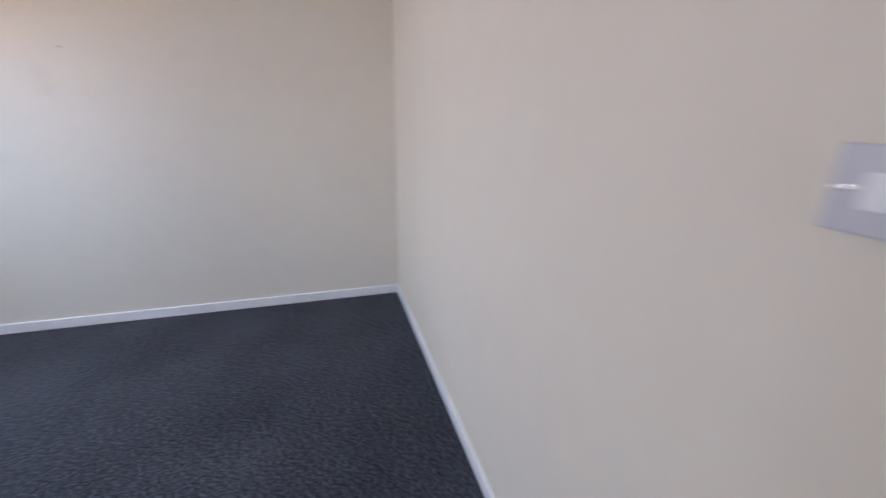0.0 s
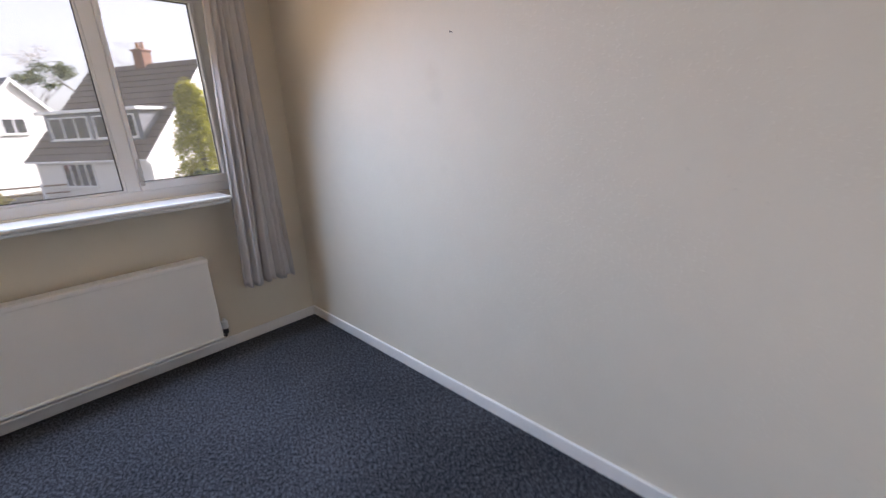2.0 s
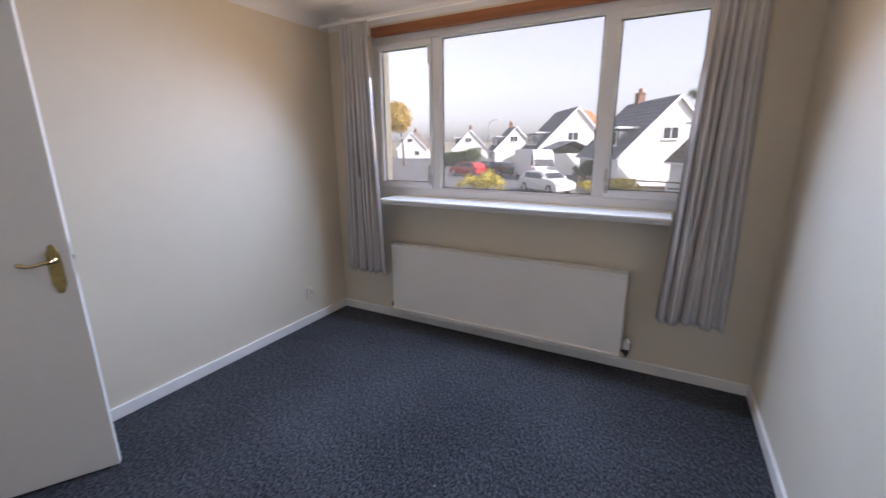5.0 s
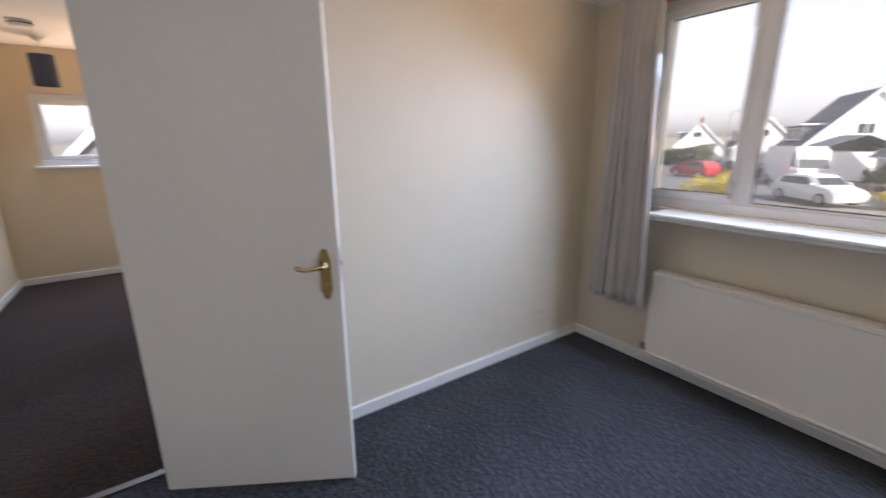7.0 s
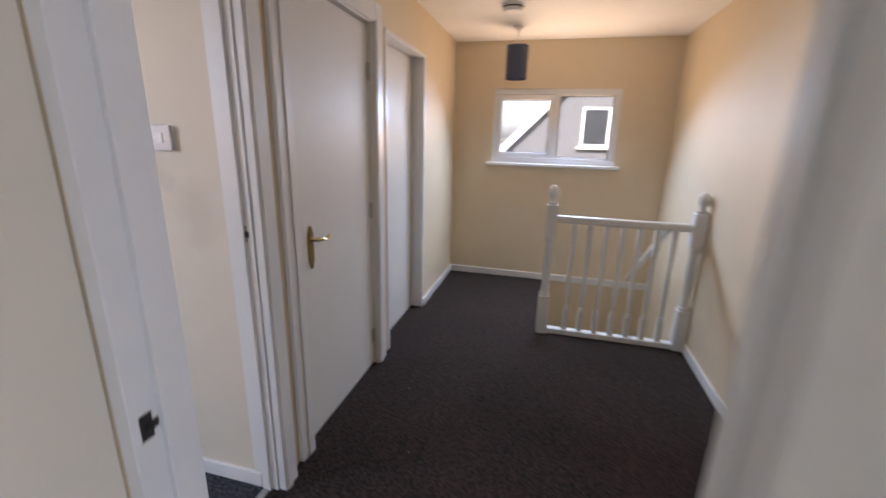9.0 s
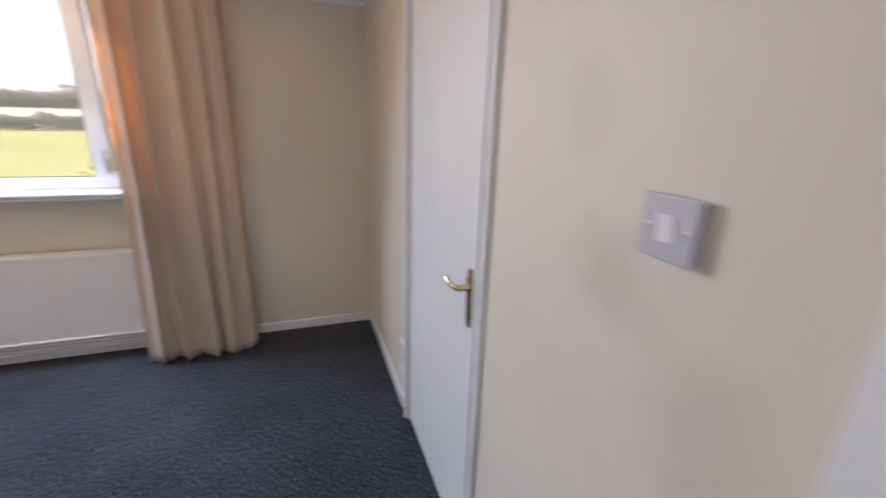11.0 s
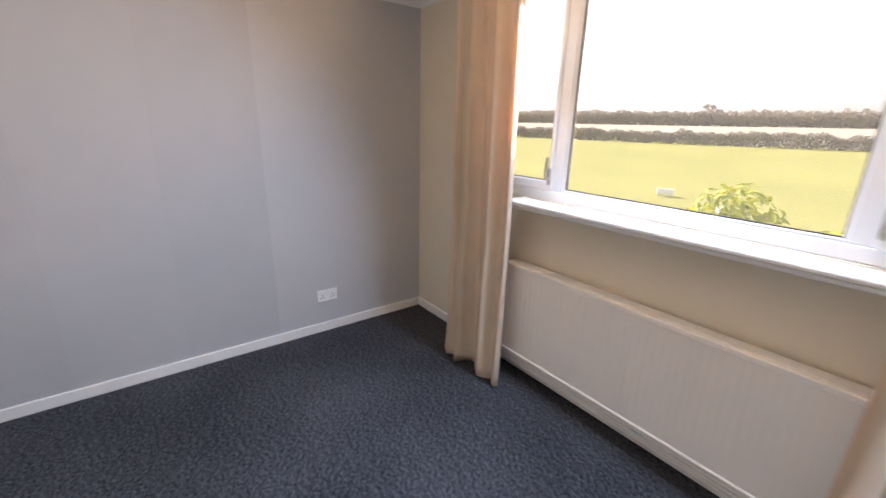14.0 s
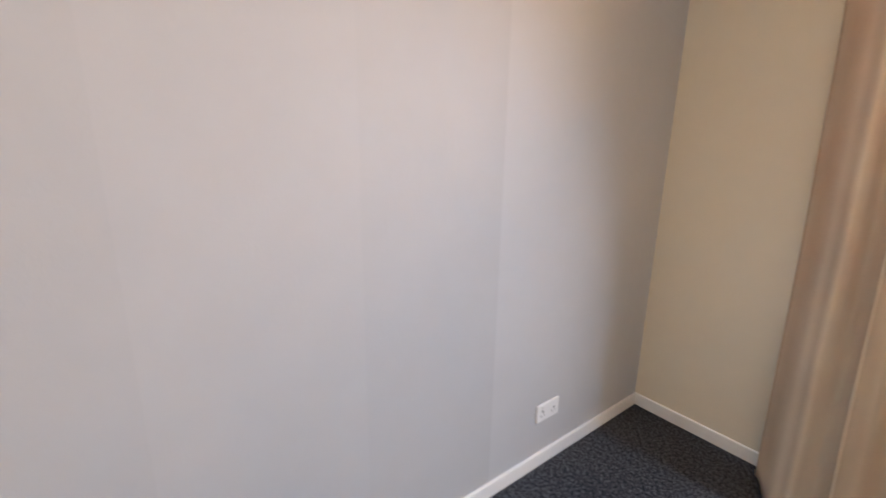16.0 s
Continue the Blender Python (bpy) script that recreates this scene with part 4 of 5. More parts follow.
# ---- outdoors ----
M_GRASS = mat("field_grass", (0.28, 0.265, 0.078), 0.9, 0.3, fine=(3.0, 0.4), coarse=(0.08, 0.5), tint=(0.22, 0.215, 0.062), spec=0.1)
M_STRAW = mat("pale_stubble", (0.40, 0.36, 0.28), 0.95, 0.25, fine=(1.2, 0.4), coarse=(0.03, 0.5), spec=0.1)
M_LAND = mat("rough_ground", (0.22, 0.21, 0.17), 0.95, 0.35, fine=(1.0, 0.4), coarse=(0.02, 0.5), spec=0.1)
M_ROAD = mat("asphalt", (0.10, 0.10, 0.105), 0.85, 0.2, fine=(20, 0.4), coarse=(0.4, 0.5))
M_PAVE = mat("concrete_paving", (0.22, 0.21, 0.19), 0.9, 0.15, fine=(8, 0.4), coarse=(0.5, 0.5))
M_RENDER = mat("white_render", (0.72, 0.71, 0.68), 0.85, 0.08, fine=(12, 0.4), coarse=(0.5, 0.5), bump=0.2, bump_scale=60)
M_PEBBLE = mat("grey_pebbledash", (0.13, 0.13, 0.135), 0.9, 0.15, fine=(25, 0.5), coarse=(0.5, 0.5))
M_SLATE = mat("grey_roof_tile", (0.17, 0.18, 0.205), 0.8, 0.35, spec=0.1, fine=(6, 0.5), coarse=(0.7, 0.5))
M_TILEBR = mat("brown_roof_tile", (0.16, 0.135, 0.12), 0.85, 0.35, spec=0.1, fine=(6, 0.5), coarse=(0.7, 0.5))
M_TERRA = mat("orange_roof_tile", (0.30, 0.13, 0.05), 0.75, 0.3, fine=(6, 0.5), coarse=(0.7, 0.5))
M_BRICK = mat("chimney_brick", (0.20, 0.10, 0.07), 0.85, 0.25, fine=(10, 0.5))
M_DARKGLASS = mat("far_window_glass", (0.03, 0.035, 0.04), 0.08, 0.3)
M_CLADDING = mat("dormer_cladding", (0.16, 0.17, 0.19), 0.7, 0.15)
M_CARWHITE = mat("white_car_paint", (0.60, 0.61, 0.62), 0.2, 0.03, coat=0.6)
M_CARRED = mat("red_car_paint", (0.30, 0.02, 0.02), 0.2, 0.1, coat=0.6)
M_CARDARK = mat("dark_car_paint", (0.03, 0.033, 0.04), 0.2, 0.1, coat=0.6)
M_TYRE = mat("tyre_rubber", (0.02, 0.02, 0.02), 0.8, 0.2)
M_RIM = mat("wheel_rim", (0.4, 0.4, 0.42), 0.35, 0.1, metal=0.8)
M_LAMPGL = mat("headlamp", (0.5, 0.5, 0.5), 0.1, 0.05)
M_TAILGL = mat("tail_lamp", (0.25, 0.01, 0.01), 0.2, 0.1)
M_FENCE = mat("fence_wood", (0.24, 0.16, 0.09), 0.85, 0.25, fine=(12, 0.5))
M_BARK = mat("bark", (0.10, 0.085, 0.07), 0.9, 0.3, fine=(15, 0.5))


def leaf_mat(name, a, b, gloss=0.5, share=0.3):
    """Leaf colour that differs from leaf to leaf, with some light let through."""
    m = bpy.data.materials.new(name)
    m.use_nodes = True
    n, l = m.node_tree.nodes, m.node_tree.links
    g, r, tr, mx = n.new("ShaderNodeNewGeometry"), n.new("ShaderNodeValToRGB"), n.new("ShaderNodeBsdfTranslucent"), n.new("ShaderNodeMixShader")
    r.color_ramp.elements[0].color, r.color_ramp.elements[1].color = (*a, 1), (*b, 1)
    l.new(g.outputs["Random Per Island"], r.inputs["Fac"])
    p = n["Principled BSDF"]
    p.inputs["Roughness"].default_value = gloss
    l.new(r.outputs["Color"], p.inputs["Base Color"])
    l.new(r.outputs["Color"], tr.inputs["Color"])
    mx.inputs[0].default_value = share
    l.new(p.outputs[0], mx.inputs[1])
    l.new(tr.outputs[0], mx.inputs[2])
    l.new(mx.outputs[0], n["Material Output"].inputs["Surface"])
    return m


L_LAUREL = leaf_mat("laurel_leaf", (0.20, 0.26, 0.012), (0.62, 0.60, 0.03), 0.28)
L_CONIFER = leaf_mat("conifer_leaf", (0.20, 0.22, 0.02), (0.50, 0.47, 0.06), 0.7, 0.5)
L_YELLOW = leaf_mat("yellow_flower", (0.30, 0.26, 0.03), (0.62, 0.50, 0.05), 0.6)
L_HEDGE = leaf_mat("hedge_leaf", (0.04, 0.06, 0.025), (0.10, 0.13, 0.05), 0.6)
L_WINTER = leaf_mat("winter_twigs", (0.28, 0.25, 0.21), (0.46, 0.40, 0.33), 0.8)
L_AUTUMN = leaf_mat("autumn_leaf", (0.30, 0.20, 0.05), (0.55, 0.38, 0.10), 0.7)

GN, GS = -1.90, -2.65                     # ground north and south of the house


def land(x, y):
    """Height of the ground."""
    if y > -2:
        s = min(1, max(0, (y + 2) / 8))
        z = GS + (GN - GS) * s
        far = max(0, math.hypot(x, y) - 90)
        return z + min(9, far * 0.012)
    z = GS
    far = max(0, -y - 120)
    return z + min(14, far * 0.022) + 0.15 * math.sin(x * 0.03) * min(1, -y / 40)


def sheet(name, xs, ys, material, label, lift=0.0, kind="structure", keep=None):
    bm = bmesh.new()
    grid = [[bm.verts.new((x, y, land(x, y) + lift)) for x in xs] for y in ys]
    for a, b in zip(grid, grid[1:]):
        for i in range(len(xs) - 1):
            bm.faces.new((a[i], a[i + 1], b[i + 1], b[i]))
    return tagged(part(name, bm, material, None, label, True), "", "", "", kind)


spread = lambda *a: sorted({round(v, 2) for lo, hi, n in a for v in np.linspace(lo, hi, n)})
sheet("ground", spread((-1800, -200, 9), (-200, 200, 41), (200, 1800, 9)), spread((-1800, -400, 8), (-400, -20, 40), (-20, 20, 21), (20, 200, 25), (200, 1800, 9)), M_LAND, "rough winter ground reaching to the horizon")
sheet("ground_field", spread((-150, 190, 35)), spread((-128, -5.5, 40)), M_GRASS, "bright green grass field behind the house", 0.03)
sheet("ground_far_field", spread((-300, 420, 40)), spread((-420, -135, 30)), M_STRAW, "pale stubble field beyond the hedge", 0.04)
sheet("road", spread((-60, -6, 28)), spread((20, 90, 30)), M_ROAD, "grey asphalt street with parked cars", 0.03)
sheet("road_crossing", spread((-6, 45, 20)), spread((19, 27, 6)), M_ROAD, "grey asphalt street in front of the houses", 0.034)
sheet("pavement", spread((-60, 45, 40)), spread((16.6, 18.9, 4)), M_PAVE, "pale concrete pavement", 0.10)
sheet("ground_lawn", spread((-40, 40, 30)), spread((5.5, 16.5, 8)), M_GRASS, "front lawns", 0.04)


def pitched(bm, x0, x1, y0, z0, y1, z1, courses, t=0.06):
    """One slope of a roof, tile courses lapping like steps, from the eave (y0, z0) to the ridge (y1, z1)."""
    d = Vector((0, y1 - y0, z1 - z0))
    n = Vector((0, -(z1 - z0), (y1 - y0))).normalized()
    if n.z < 0:
        n = -n
    for i in range(courses):
        a = Vector((0, y0, z0)) + d * (i / courses)
        b = Vector((0, y0, z0)) + d * ((i + 1.04) / courses)
        for p, q, h0, h1 in ((a, b, t, t * 0.25),):
            vs = [bm.verts.new((x, *(v + n * h).yz)) for x in (x0, x1) for v, h in ((p, 0), (p, h0), (q, h1), (q, -0.02))]
            for f in ((0, 1, 2, 3), (7, 6, 5, 4), (1, 5, 6, 2), (0, 4, 5, 1), (3, 2, 6, 7), (0, 3, 7, 4)):
                bm.faces.new([vs[k] for k in f])
    bmesh.ops.recalc_face_normals(bm, faces=bm.faces)


def far_window(parent, m, w, h, lights=2, frame_w=0.06):
    """A casement of a house across the street, in x and z, facing -y."""
    win = new("window")
    win.parent, win.matrix_local = parent, m
    bm = boxes((-w / 2, w / 2, -0.05, 0.03, 0, frame_w), (-w / 2, w / 2, -0.05, 0.03, h - frame_w, h), (-w / 2, -w / 2 + frame_w, -0.05, 0.03, frame_w, h - frame_w), (w / 2 - frame_w, w / 2, -0.05, 0.03, frame_w, h - frame_w))
    for i in range(1, lights):
        x = -w / 2 + w * i / lights
        box(bm, x - frame_w / 2, x + frame_w / 2, -0.045, 0.03, frame_w, h - frame_w)
    part("frame", bm, M_UPVC, win)
    part("pane", boxes((-w / 2 + frame_w, w / 2 - frame_w, -0.012, 0.0, frame_w, h - frame_w)), M_DARKGLASS, win)
    part("sill", boxes((-w / 2 - 0.08, w / 2 + 0.08, -0.14, 0.0, -0.06, 0.0)), M_RENDER, win)
    return win


def house(label, apex, az, length, ridge, eave, tiles, dormer=True, chimney=0.6, annex=None, walls=None):
    """A chalet house: gable at local x = 0 facing +x (compass az), steep roof down to low eaves, box dormer on the -y slope. apex: the ground below the gable's point."""
    h = thing("house", label, "house", pose(apex[0], apex[1], land(*apex) - 0.1, 0, 0, 90 - az))
    half = (ridge - eave) / math.tan(radians(46))
    bm = bmesh.new()
    prof = [(-half, 0), (half, 0), (half, eave), (0, ridge - 0.08), (-half, eave)]
    a = [bm.verts.new((0, y, z)) for y, z in prof]
    b = [bm.verts.new((-length, y, z)) for y, z in prof]
    bm.faces.new(a), bm.faces.new(list(reversed(b)))
    for i in range(5):
        j = (i + 1) % 5
        bm.faces.new((a[j], a[i], b[i], b[j]))
    bmesh.ops.recalc_face_normals(bm, faces=bm.faces)
    part("wall", bm, walls or M_RENDER, h)
    over = 0.35
    for s in (-1, 1):
        bm = bmesh.new()
        k = math.tan(radians(46))
        pitched(bm, -length - 0.2, 0.22, s * (half + over), eave - over * k, 0, ridge, 15)
        roof = part("roof", bm, tiles, h)
        part("gutter", boxes((-length - 0.2, 0.22, s * (half + over) - 0.06, s * (half + over) + 0.06, eave - over * k - 0.08, eave - over * k + 0.02), bevel=0.02), M_UPVC, roof)
        bm = bmesh.new()
        w = [(0.2, s * (half + over), eave - over * k), (0.2, 0, ridge)]
        vs = [bm.verts.new((x, y, z + dz)) for x in (0.18, 0.25) for (q, y, z) in w for dz in (-0.22, 0.03)]
        for f in ((0, 2, 3, 1), (4, 5, 7, 6), (0, 1, 5, 4), (2, 6, 7, 3), (0, 4, 6, 2), (1, 3, 7, 5)):
            bm.faces.new([vs[i] for i in f])
        part("bargeboard", bm, M_UPVC, roof)
    if dormer:
        dl = length * (dormer if dormer is not True else 0.62)
        cx = -length * 0.48
        zb, zt = eave + 0.55, eave + 2.05
        yf = -(half - (zb - eave) / math.tan(radians(46))) - 0.02
        d = part("dormer", boxes((cx - dl / 2, cx + dl / 2, yf, 0, zb, zt)), M_CLADDING, h, "flat-roofed box dormer")
        part("dormer_roof", boxes((cx - dl / 2 - 0.2, cx + dl / 2 + 0.2, yf - 0.3, 0, zt, zt + 0.16), bevel=0.02), M_UPVC, d)
        for x in (cx - dl * 0.24, cx + dl * 0.24):
            far_window(h, pose(x, yf - 0.01, zb + 0.18), dl * 0.42, 1.15, 3)
    far_window(h, pose(-length * 0.62, -half - 0.01, 0.75), 2.2, 1.25, 4)
    far_window(h, pose(-length * 0.2, -half - 0.01, 0.1), 0.9, 1.95, 1)
    far_window(h, pose(0.01, -0.4, eave + 1.2, 0, 0, 90), 1.3, 0.95, 2)
    far_window(h, pose(0.01, 1.2, 0.8, 0, 0, 90), 1.2, 1.1, 2)
    if chimney:
        c = part("chimney", boxes((-length * chimney - 0.35, -length * chimney + 0.35, -0.3, 0.3, ridge - 0.7, ridge + 0.7), (-length * chimney - 0.42, -length * chimney + 0.42, -0.37, 0.37, ridge + 0.7, ridge + 0.8), bevel=0.01), M_BRICK, h)
        bm = bmesh.new()
        for x in (-0.17, 0.17):
            turned(bm, [(0.11, ridge + 0.8), (0.09, ridge + 1.15), (0.12, ridge + 1.2)], 10, Matrix.Translation((-length * chimney + x, 0, 0)))
        part("chimney_pot", bm, M_TERRA, c)
    if annex:
        w, dpt, hh = annex
        g = part("annex", boxes((0.0, dpt, -w, w * 0.2, 0, hh)), M_RENDER, h, "low white garage beside the gable")
        bm = bmesh.new()
        pitched(bm, -0.05, dpt + 0.25, -w - 0.25, hh, -w * 0.4, hh + 1.3, 8)
        pitched(bm, -0.05, dpt + 0.25, w * 0.2 + 0.25, hh, -w * 0.4, hh + 1.3, 8)
        part("annex_roof", bm, tiles, g)
    return h


house("white chalet house with grey tiled roof and box dormer", (2.6, 38.5), 150, 8.5, 7.0, 2.5, M_SLATE, chimney=0.75)
house("cream chalet house with brown tiled roof and wide box dormer", (10.5, 28.4), 150, 8.0, 7.3, 2.5, M_TILEBR, dormer=0.82, chimney=0.5)
house("white chalet house with blue-grey slate roof", (-7.6, 52.5), 150, 8.5, 7.6, 2.6, M_SLATE, annex=(5.0, 5.0, 2.4), chimney=0.0)
house("distant white house with small dormer", (-21.5, 72), 150, 8.0, 6.4, 2.6, M_SLATE, chimney=0.7)
house("distant white house with grey roof", (-33.5, 79), 155, 8.0, 6.3, 2.6, M_SLATE, chimney=0.5)
house("distant white house at the end of the street", (-52, 86), 160, 9.0, 6.2, 2.6, M_TILEBR, chimney=0.5)
house("distant house with an orange tiled roof", (-11.5, 66), 190, 9.0, 8.6, 3.0, M_TERRA, dormer=False, chimney=0.0)
house("neighbouring house with a grey pebbledash gable and white bargeboard", (-11.0, 2.3), 90, 9.0, 6.65, 2.4, M_SLATE, dormer=False, chimney=0.0, walls=M_PEBBLE)

# ---- vehicles ----


def car(label, m, paint, length=4.1, width=1.74, height=1.45, van=False):
    """A parked car: front towards +x, wheels on z = 0."""
    c = thing("van" if van else "car", label, "van" if van else "car", m)
    L, h = length / 2, height
    if van:
        body = [(-L, 0.4), (-L + 0.02, h), (L - 1.5, h), (L - 1.15, h - 0.25), (L - 0.75, 1.25), (L - 0.1, 1.0), (L, 0.75), (L, 0.35), (-L, 0.3)]
        glass_side = [(L - 1.45, 1.3), (L - 1.4, h - 0.35), (L - 1.2, h - 0.4), (L - 0.85, 1.3)]
    else:
        body = [(-L, 0.45), (-L + 0.03, 0.85), (-L + 0.25, 1.02), (-L + 0.5, h - 0.12), (-L + 0.85, h), (0.25, h), (0.55, h - 0.10), (1.05, 0.98), (L - 0.25, 0.84), (L, 0.62), (L, 0.30), (L - 0.1, 0.22), (-L + 0.1, 0.22)]
        glass_side = [(-L + 0.62, 0.99), (-L + 0.75, h - 0.12), (0.2, h - 0.10), (0.78, 0.99)]
    bm = extruded(bmesh.new(), body, width, Matrix.Translation((0, -width / 2, 0)))
    bmesh.ops.bevel(bm, geom=list(bm.edges), offset=0.06, segments=2, affect="EDGES", clamp_overlap=True)
    for v in bm.verts:
        if v.co.z > 1.0:
            v.co.y *= 1 - 0.16 * min(1, (v.co.z - 1.0) / 0.45) if not van else 1 - 0.04 * (v.co.z - 1.0)
    part("body", bm, paint, c, "", False)
    for s in (-1, 1):
        bm = extruded(bmesh.new(), glass_side, 0.02, Matrix.Translation((0, -0.01, 0)))
        for v in bm.verts:
            shrink = 1 - (0.16 * min(1, max(0, v.co.z - 1.0) / 0.45) if not van else 0.04 * (v.co.z - 1.0))
            v.co.y += s * (width / 2 * shrink + 0.002)
        part("side_window", bm, M_DARKGLASS, c)
    bm = bmesh.new()
    wf = width / 2 - 0.16
    if van:
        pts = [(L - 1.2, wf, h - 0.30), (L - 1.2, -wf, h - 0.30), (L - 0.75, -wf - 0.04, 1.30), (L - 0.75, wf + 0.04, 1.30)]
    else:
        pts = [(0.55, wf - 0.06, h - 0.12), (0.55, -wf + 0.06, h - 0.12), (1.02, -wf - 0.04, 1.0), (1.02, wf + 0.04, 1.0)]
    a = [bm.verts.new((x + 0.02, y, z + 0.02)) for x, y, z in pts]
    b = [bm.verts.new((x - 0.02, y, z - 0.02)) for x, y, z in pts]
    bm.faces.new(a), bm.faces.new(list(reversed(b)))
    for i in range(4):
        bm.faces.new((a[i], b[i], b[(i + 1) % 4], a[(i + 1) % 4]))
    part("windscreen", bm, M_DARKGLASS, c)
    for x in (-L + 0.75, L - 0.8):
        for s in (-1, 1):
            bm = turned(bmesh.new(), [(0.20, -0.1), (0.30, -0.1), (0.32, -0.07), (0.32, 0.07), (0.30, 0.1), (0.20, 0.1)], 20, Matrix.Translation((x, s * (width / 2 - 0.08), 0.32)) @ pose(0, 0, 0, 90))
            wheel = part("wheel", bm, M_TYRE, c)
            part("rim", turned(bmesh.new(), [(0.20, -0.105), (0.18, -0.11), (0.05, -0.10), (0.05, 0.10), (0.18, 0.11), (0.20, 0.105)], 14, Matrix.Translation((x, s * (width / 2 - 0.08), 0.32)) @ pose(0, 0, 0, 90)), M_RIM, wheel)
    for s in (-1, 1):
        part("headlight", boxes((L - 0.12, L + 0.01, s * (width / 2 - 0.3) - 0.17, s * (width / 2 - 0.3) + 0.17, 0.62, 0.78), bevel=0.03), M_LAMPGL, c)
        part("tail_light", boxes((-L - 0.005, -L + 0.08, s * (width / 2 - 0.16) - 0.1, s * (width / 2 - 0.16) + 0.1, 0.72, 0.95), bevel=0.02), M_TAILGL, c)
        part("mirror", boxes((L - (1.35 if not van else 1.0), L - (1.2 if not van else 0.9), s * (width / 2 + 0.09) - 0.08, s * (width / 2 + 0.09) + 0.08, 0.98, 1.12 if not van else 1.4), bevel=0.03), paint, c)
    return c


def on_ground(x, y, rz, lift=0.04):
    return pose(x, y, land(x, y) + lift, 0, 0, rz)


car("small white hatchback parked on the street", on_ground(-5.0, 29.5, -35), M_CARWHITE)
car("white camper van parked on the street", on_ground(-8.8, 40.0, -50), M_CARWHITE, 5.6, 2.1, 2.75, True)
car("red hatchback parked on the street", on_ground(-16.6, 41.5, 160), M_CARRED)
car("dark estate car parked on the street", on_ground(-14.0, 43.5, 150), M_CARDARK, 4.4)

# ---- plants ----


def leaves(bm, rnd, centre, radii, count, size, shape=1.0, hollow=0.5, up=0.3):
    """Adds small creased leaves scattered through the outer part of a lump."""
    for i in range(count):
        d = Vector((rnd.gauss(0, 1), rnd.gauss(0, 1), rnd.gauss(0, 1))).normalized()
        k = hollow + (1 - hollow) * rnd.random() ** 0.6
        p = Vector(centre) + Vector((d.x * radii[0], d.y * radii[1], d.z * radii[2])) * k
        n = (d + Vector((rnd.uniform(-1, 1), rnd.uniform(-1, 1), rnd.uniform(-0.6, 1) + up)) * 0.9).normalized()
        u = n.cross(Vector((rnd.uniform(-1, 1), rnd.uniform(-1, 1), rnd.uniform(-1, 1)))).normalized()
        v = n.cross(u)
        s = size * rnd.uniform(0.6, 1.25)
        q = [bm.verts.new(p + a) for a in (-u * s, v * s * 0.42 * shape + n * s * 0.12, u * s, -v * s * 0.42 * shape + n * s * 0.12)]
        bm.faces.new(q[:3])
        bm.faces.new((q[0], q[2], q[3]))


def limbs(bm, rnd, base, height, radius, forks, spread_a):
    """Adds a tapered trunk that forks into limbs; returns the tips."""
    tips = []
    todo = [(Vector(base), Vector((0, 0, 1)), height * 0.42, radius, forks)]
    while todo:
        p, d, ln, r, k = todo.pop()
        pts, rad = [p.copy()], [r]
        for i in range(3):
            d = (d + Vector((rnd.uniform(-1, 1), rnd.uniform(-1, 1), rnd.uniform(-0.3, 0.6))) * 0.13).normalized()
            p = p + d * ln / 3
            pts.append(p.copy())
            rad.append(r * (1 - 0.14 * (i + 1)))
        swept(bm, pts, rad, 6)
        if k == 0:
            tips.append(p)
            continue
        for i in range(rnd.choice((2, 3))):
            e = (d + Vector((rnd.uniform(-1, 1), rnd.uniform(-1, 1), rnd.uniform(-0.2, 0.7))) * spread_a).normalized()
            todo.append((p.copy(), e, ln * rnd.uniform(0.55, 0.75), rad[-1] * 0.68, k - 1))
    return tips


def tree(label, x, y, height, leaf, count, size, seed, forks=4, lump=0.6):
    rnd = random.Random(seed)
    t = thing("tree", label, "tree", pose(x, y, land(x, y)))
    bm = bmesh.new()
    tips = limbs(bm, rnd, (0, 0, -0.1), height, height * 0.028, forks, 0.75)
    part("trunk", bm, M_BARK, t)
    bm = bmesh.new()
    for p in tips:
        leaves(bm, rnd, p, (height * 0.07 * lump * 1.5,) * 3, max(3, count // len(tips)), size, hollow=0.1)
    part("crown", bm, leaf, t)
    return t


def conifer(label, x, y, height, radius, leaf, seed):
    rnd = random.Random(seed)
    t = thing("conifer_tree", label, "tree", pose(x, y, land(x, y)))
    bm = turned(bmesh.new(), [(0.16, -0.1), (0.13, height * 0.5), (0.02, height * 0.97)], 8)
    part("trunk", bm, M_BARK, t)
    bm = bmesh.new()
    for i in range(150):
        v = rnd.random() ** 0.8
        z = height * (0.03 + 0.95 * v)
        r = radius * (1 - v) ** 0.55 * (0.85 + 0.25 * rnd.random())
        a = rnd.uniform(0, 2 * math.pi)
        leaves(bm, rnd, (r * 0.8 * math.cos(a), r * 0.8 * math.sin(a), z), (radius * 0.28, radius * 0.28, radius * 0.38), 70, 0.14, 0.6, 0.1, 0.8)
    part("crown", bm, leaf, t)
    return t


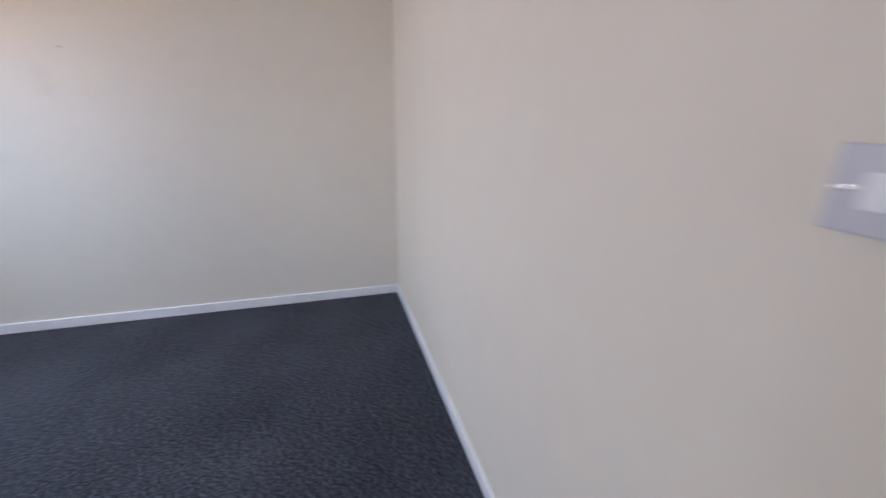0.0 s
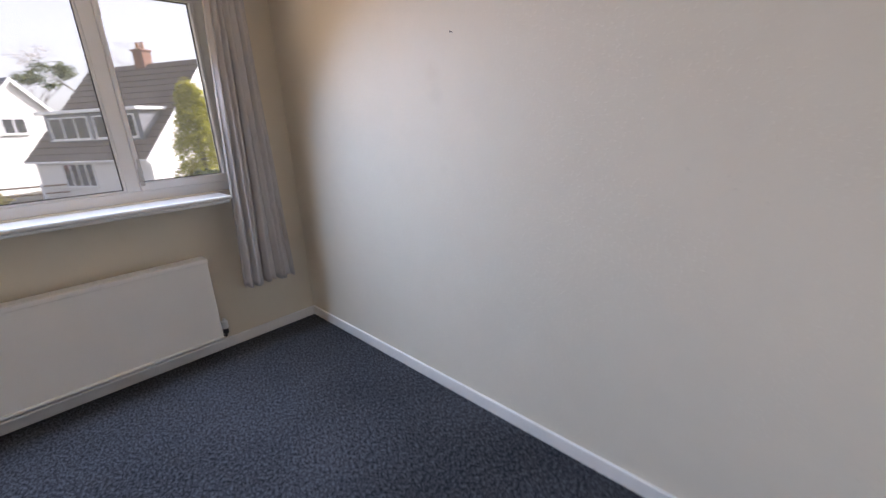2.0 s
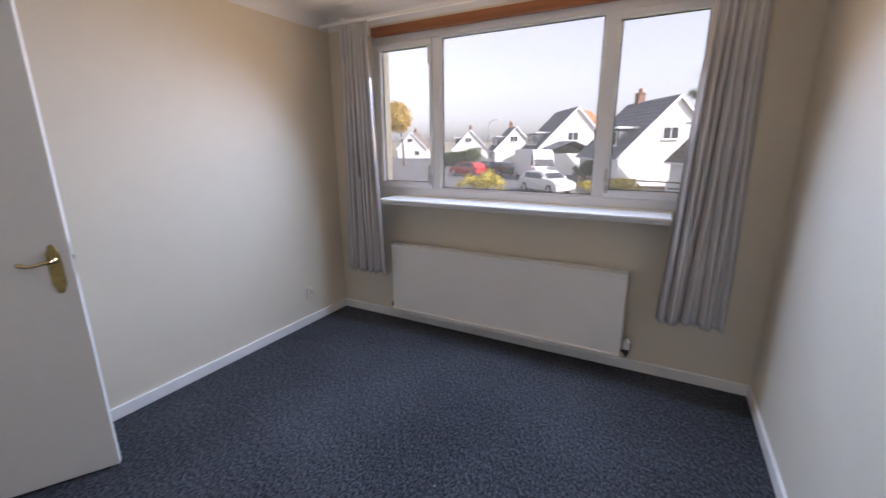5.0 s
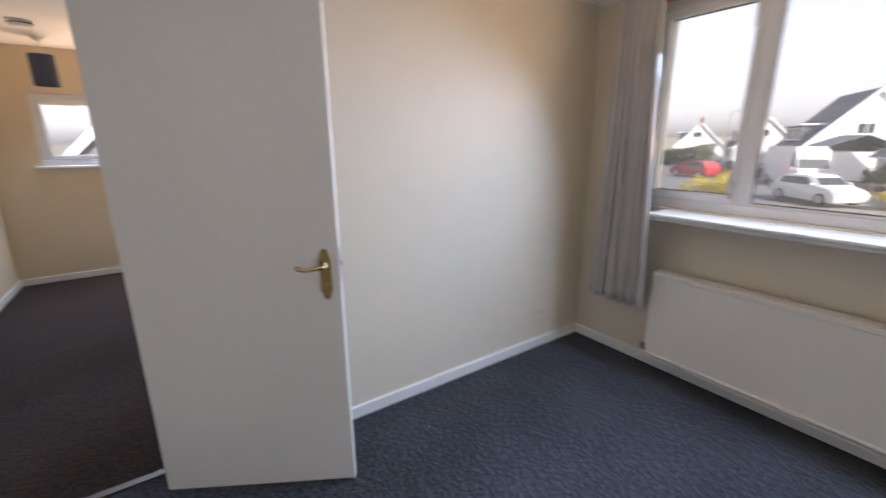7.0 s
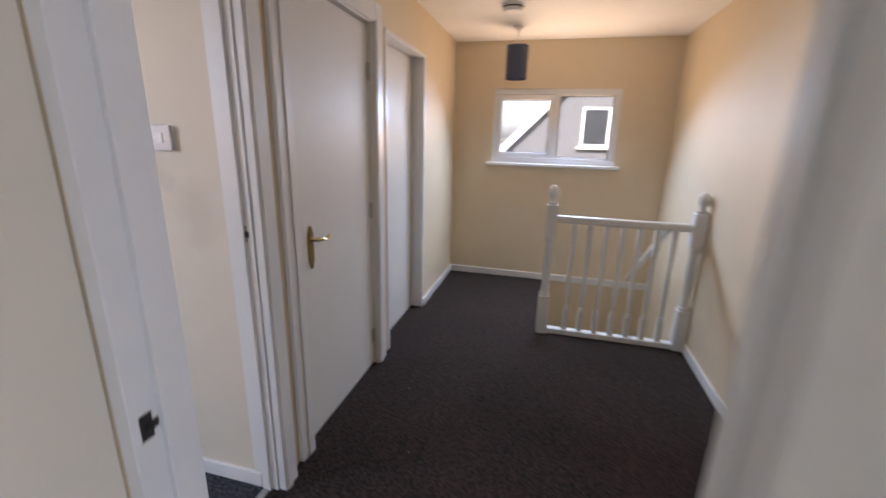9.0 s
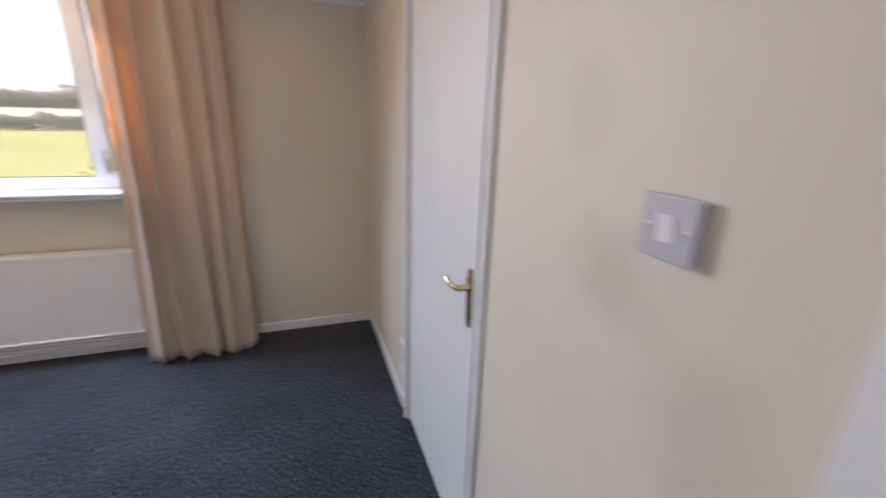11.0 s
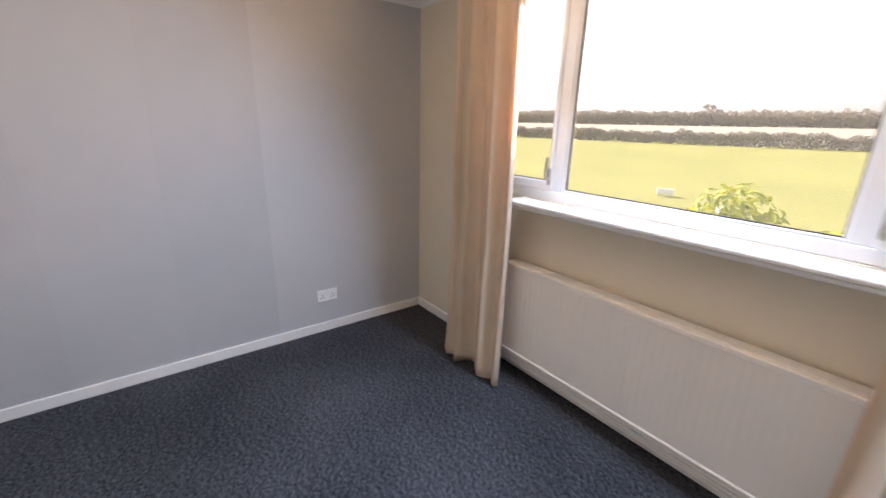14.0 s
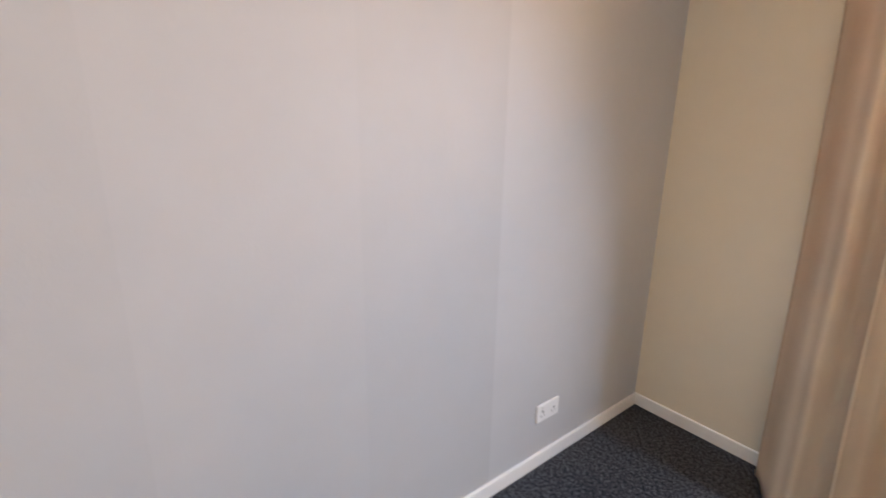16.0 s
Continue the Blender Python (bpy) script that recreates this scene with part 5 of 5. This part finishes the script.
def bush(label, x, y, rx, ry, h, leaf, count, size, seed, name="bush", rise=0.0):
    rnd = random.Random(seed)
    t = thing(name, label, "shrub", pose(x, y, land(x, y)))
    bm = bmesh.new()
    for i in range(7):
        a = rnd.uniform(0, 6.28)
        swept(bm, [(0.1 * math.cos(a), 0.1 * math.sin(a), -0.05), (rx * 0.3 * math.cos(a), ry * 0.3 * math.sin(a), h * 0.4), (rx * 0.55 * math.cos(a), ry * 0.55 * math.sin(a), h * 0.8)], [0.03, 0.022, 0.008], 6)
    part("stem", bm, M_BARK, t)
    bm = bmesh.new()
    lumps = 26
    for i in range(lumps):
        a, r = rnd.uniform(0, 6.28), rnd.random() ** 0.5
        z = h * (0.25 + 0.6 * rnd.random() * (1.1 - 0.5 * r))
        leaves(bm, rnd, (rx * 0.8 * r * math.cos(a), ry * 0.8 * r * math.sin(a), z), (rx * 0.32, ry * 0.32, h * 0.2), count // lumps, size, 1.0, 0.2)
    part("leaves", bm, leaf, t)
    return t


def hedge(label, pts, width, height, leaf, per_m, size, seed):
    """A strip of clipped or wild hedge along points, of many leaves, uneven on top."""
    rnd = random.Random(seed)
    t = thing("hedge", label, "hedge", pose(0, 0, 0), kind="stuff")
    bm = bmesh.new()
    for (x0, y0), (x1, y1) in zip(pts, pts[1:]):
        ln = math.hypot(x1 - x0, y1 - y0)
        for i in range(int(ln * per_m)):
            u = rnd.random()
            x, y = x0 + (x1 - x0) * u, y0 + (y1 - y0) * u
            hh = height * (0.85 + 0.3 * noise.noise((x * 0.3, y * 0.3, seed)))
            k = rnd.uniform(-0.5, 0.5) * width
            leaves(bm, rnd, (x + k * (y1 - y0) / ln, y - k * (x1 - x0) / ln, land(x, y) + hh * rnd.random() ** 0.7), (size, size, size), 1, size, 1.4, 0.0)
    part("foliage", bm, leaf, t)
    return t


bush("glossy yellow-green laurel bush below the back window", 3.10, -10.6, 2.5, 1.3, 3.10, L_LAUREL, 9000, 0.115, 4, "laurel_bush")
hedge("dark bare hedge along the edge of the green field", [(190, -78), (120, -92), (55, -106), (20, -124), (-40, -150), (-120, -180)], 2.6, 3.5, L_WINTER, 140, 0.36, 2)
hedge("brown winter woodland along the far edge of the fields", [(420, -330), (250, -350), (160, -380), (60, -395), (-80, -400), (-260, -380)], 30.0, 12.0, L_WINTER, 80, 1.2, 6)
hedge("clipped green garden hedge beside the street", [(-30, 58), (-22, 57)], 2.2, 3.0, L_HEDGE, 420, 0.16, 9)
hedge("dark green hedge in front of the cream house", [(7.2, 21.3), (13.5, 20.3)], 1.3, 1.9, L_HEDGE, 520, 0.11, 12)
conifer("golden-green conifer beside the cream house", 8.0, 22.8, 5.3, 1.45, L_CONIFER, 3)
bush("yellow flowering bush by the street", -9.0, 27.5, 1.8, 1.5, 1.7, L_YELLOW, 2600, 0.10, 15)
bush("yellow flowering bush in the front garden", -0.8, 29.5, 2.3, 1.3, 1.3, L_YELLOW, 2600, 0.10, 17)
bush("round dark green garden shrub", -4.2, 40.5, 1.2, 1.2, 2.3, L_HEDGE, 1500, 0.13, 19)
tree("tree with golden autumn leaves by the road", -35, 57, 8.4, L_AUTUMN, 9000, 0.26, 21, 4, 2.2)
tree("bare winter tree behind the houses", 9.5, 62, 13.0, L_WINTER, 900, 0.10, 23, 5, 0.5)
tree("dark pine tree behind the houses", 5.0, 58, 9.6, L_HEDGE, 1500, 0.20, 25, 4, 0.6)
tree("bare winter tree at the field's edge", 150, -375, 15.0, L_WINTER, 900, 0.5, 27, 4, 0.8)


def post_and_rail(label, pts):
    f = thing("fence", label, "fence")
    for i, (x, y) in enumerate(pts):
        part("post", boxes((x - 0.07, x + 0.07, y - 0.07, y + 0.07, land(x, y) - 0.1, land(x, y) + 0.95), bevel=0.012), M_UPVC if i % 2 else M_FENCE, f)
    for (x0, y0), (x1, y1) in zip(pts, pts[1:]):
        for h in (0.4, 0.8):
            z0, z1 = land(x0, y0) + h, land(x1, y1) + h
            part("rail", swept(bmesh.new(), [(x0, y0, z0), (x1, y1, z1)], 0.05, 6), M_FENCE, f)
    return f


post_and_rail("low wooden fence with pale posts along the front gardens", [(-3.6, 33.5), (-1.6, 32.9), (0.4, 32.3), (2.4, 31.7), (4.4, 31.1), (6.4, 30.5)])
pl = thing("street_lamp", "grey street lamp post", "street lamp", on_ground(-19.8, 55, 0))
part("pole", turned(bmesh.new(), [(0.09, -0.1), (0.08, 1.2), (0.05, 6.0)], 10), M_STEEL, pl)
part("arm", swept(bmesh.new(), [(0, 0, 5.95), (0.4, -0.1, 6.3), (1.3, -0.3, 6.5)], 0.035, 8), M_STEEL, pl)
part("lantern", boxes((1.2, 1.75, -0.42, -0.22, 6.42, 6.56), bevel=0.03), M_PLASTIC, pl)
# unseen slabs added over the house, so that daylight enters by the windows alone
structure("light_block_slab", boxes((-4.3, 3.4, 1.75, 1.85, H + 0.11, H + 0.3), (-4.3, 3.4, -3.6, 3.65, H + 0.3, H + 0.4)), M_SLATE, "unseen slab added over the house to keep daylight out")

tg = thing("feed_trough", "small pale feed trough standing in the field", "trough", on_ground(12.4, -27.5, 30))
part("tub", boxes((-0.45, 0.45, -0.2, -0.16, 0.12, 0.42), (-0.45, 0.45, 0.16, 0.2, 0.12, 0.42), (-0.45, -0.41, -0.16, 0.16, 0.12, 0.42), (0.41, 0.45, -0.16, 0.16, 0.12, 0.42), (-0.41, 0.41, -0.16, 0.16, 0.12, 0.16), bevel=0.01), M_PLASTIC, tg)
for x in (-0.35, 0.35):
    part("leg", boxes((x - 0.03, x + 0.03, -0.18, 0.18, -0.02, 0.12)), M_STEEL, tg)
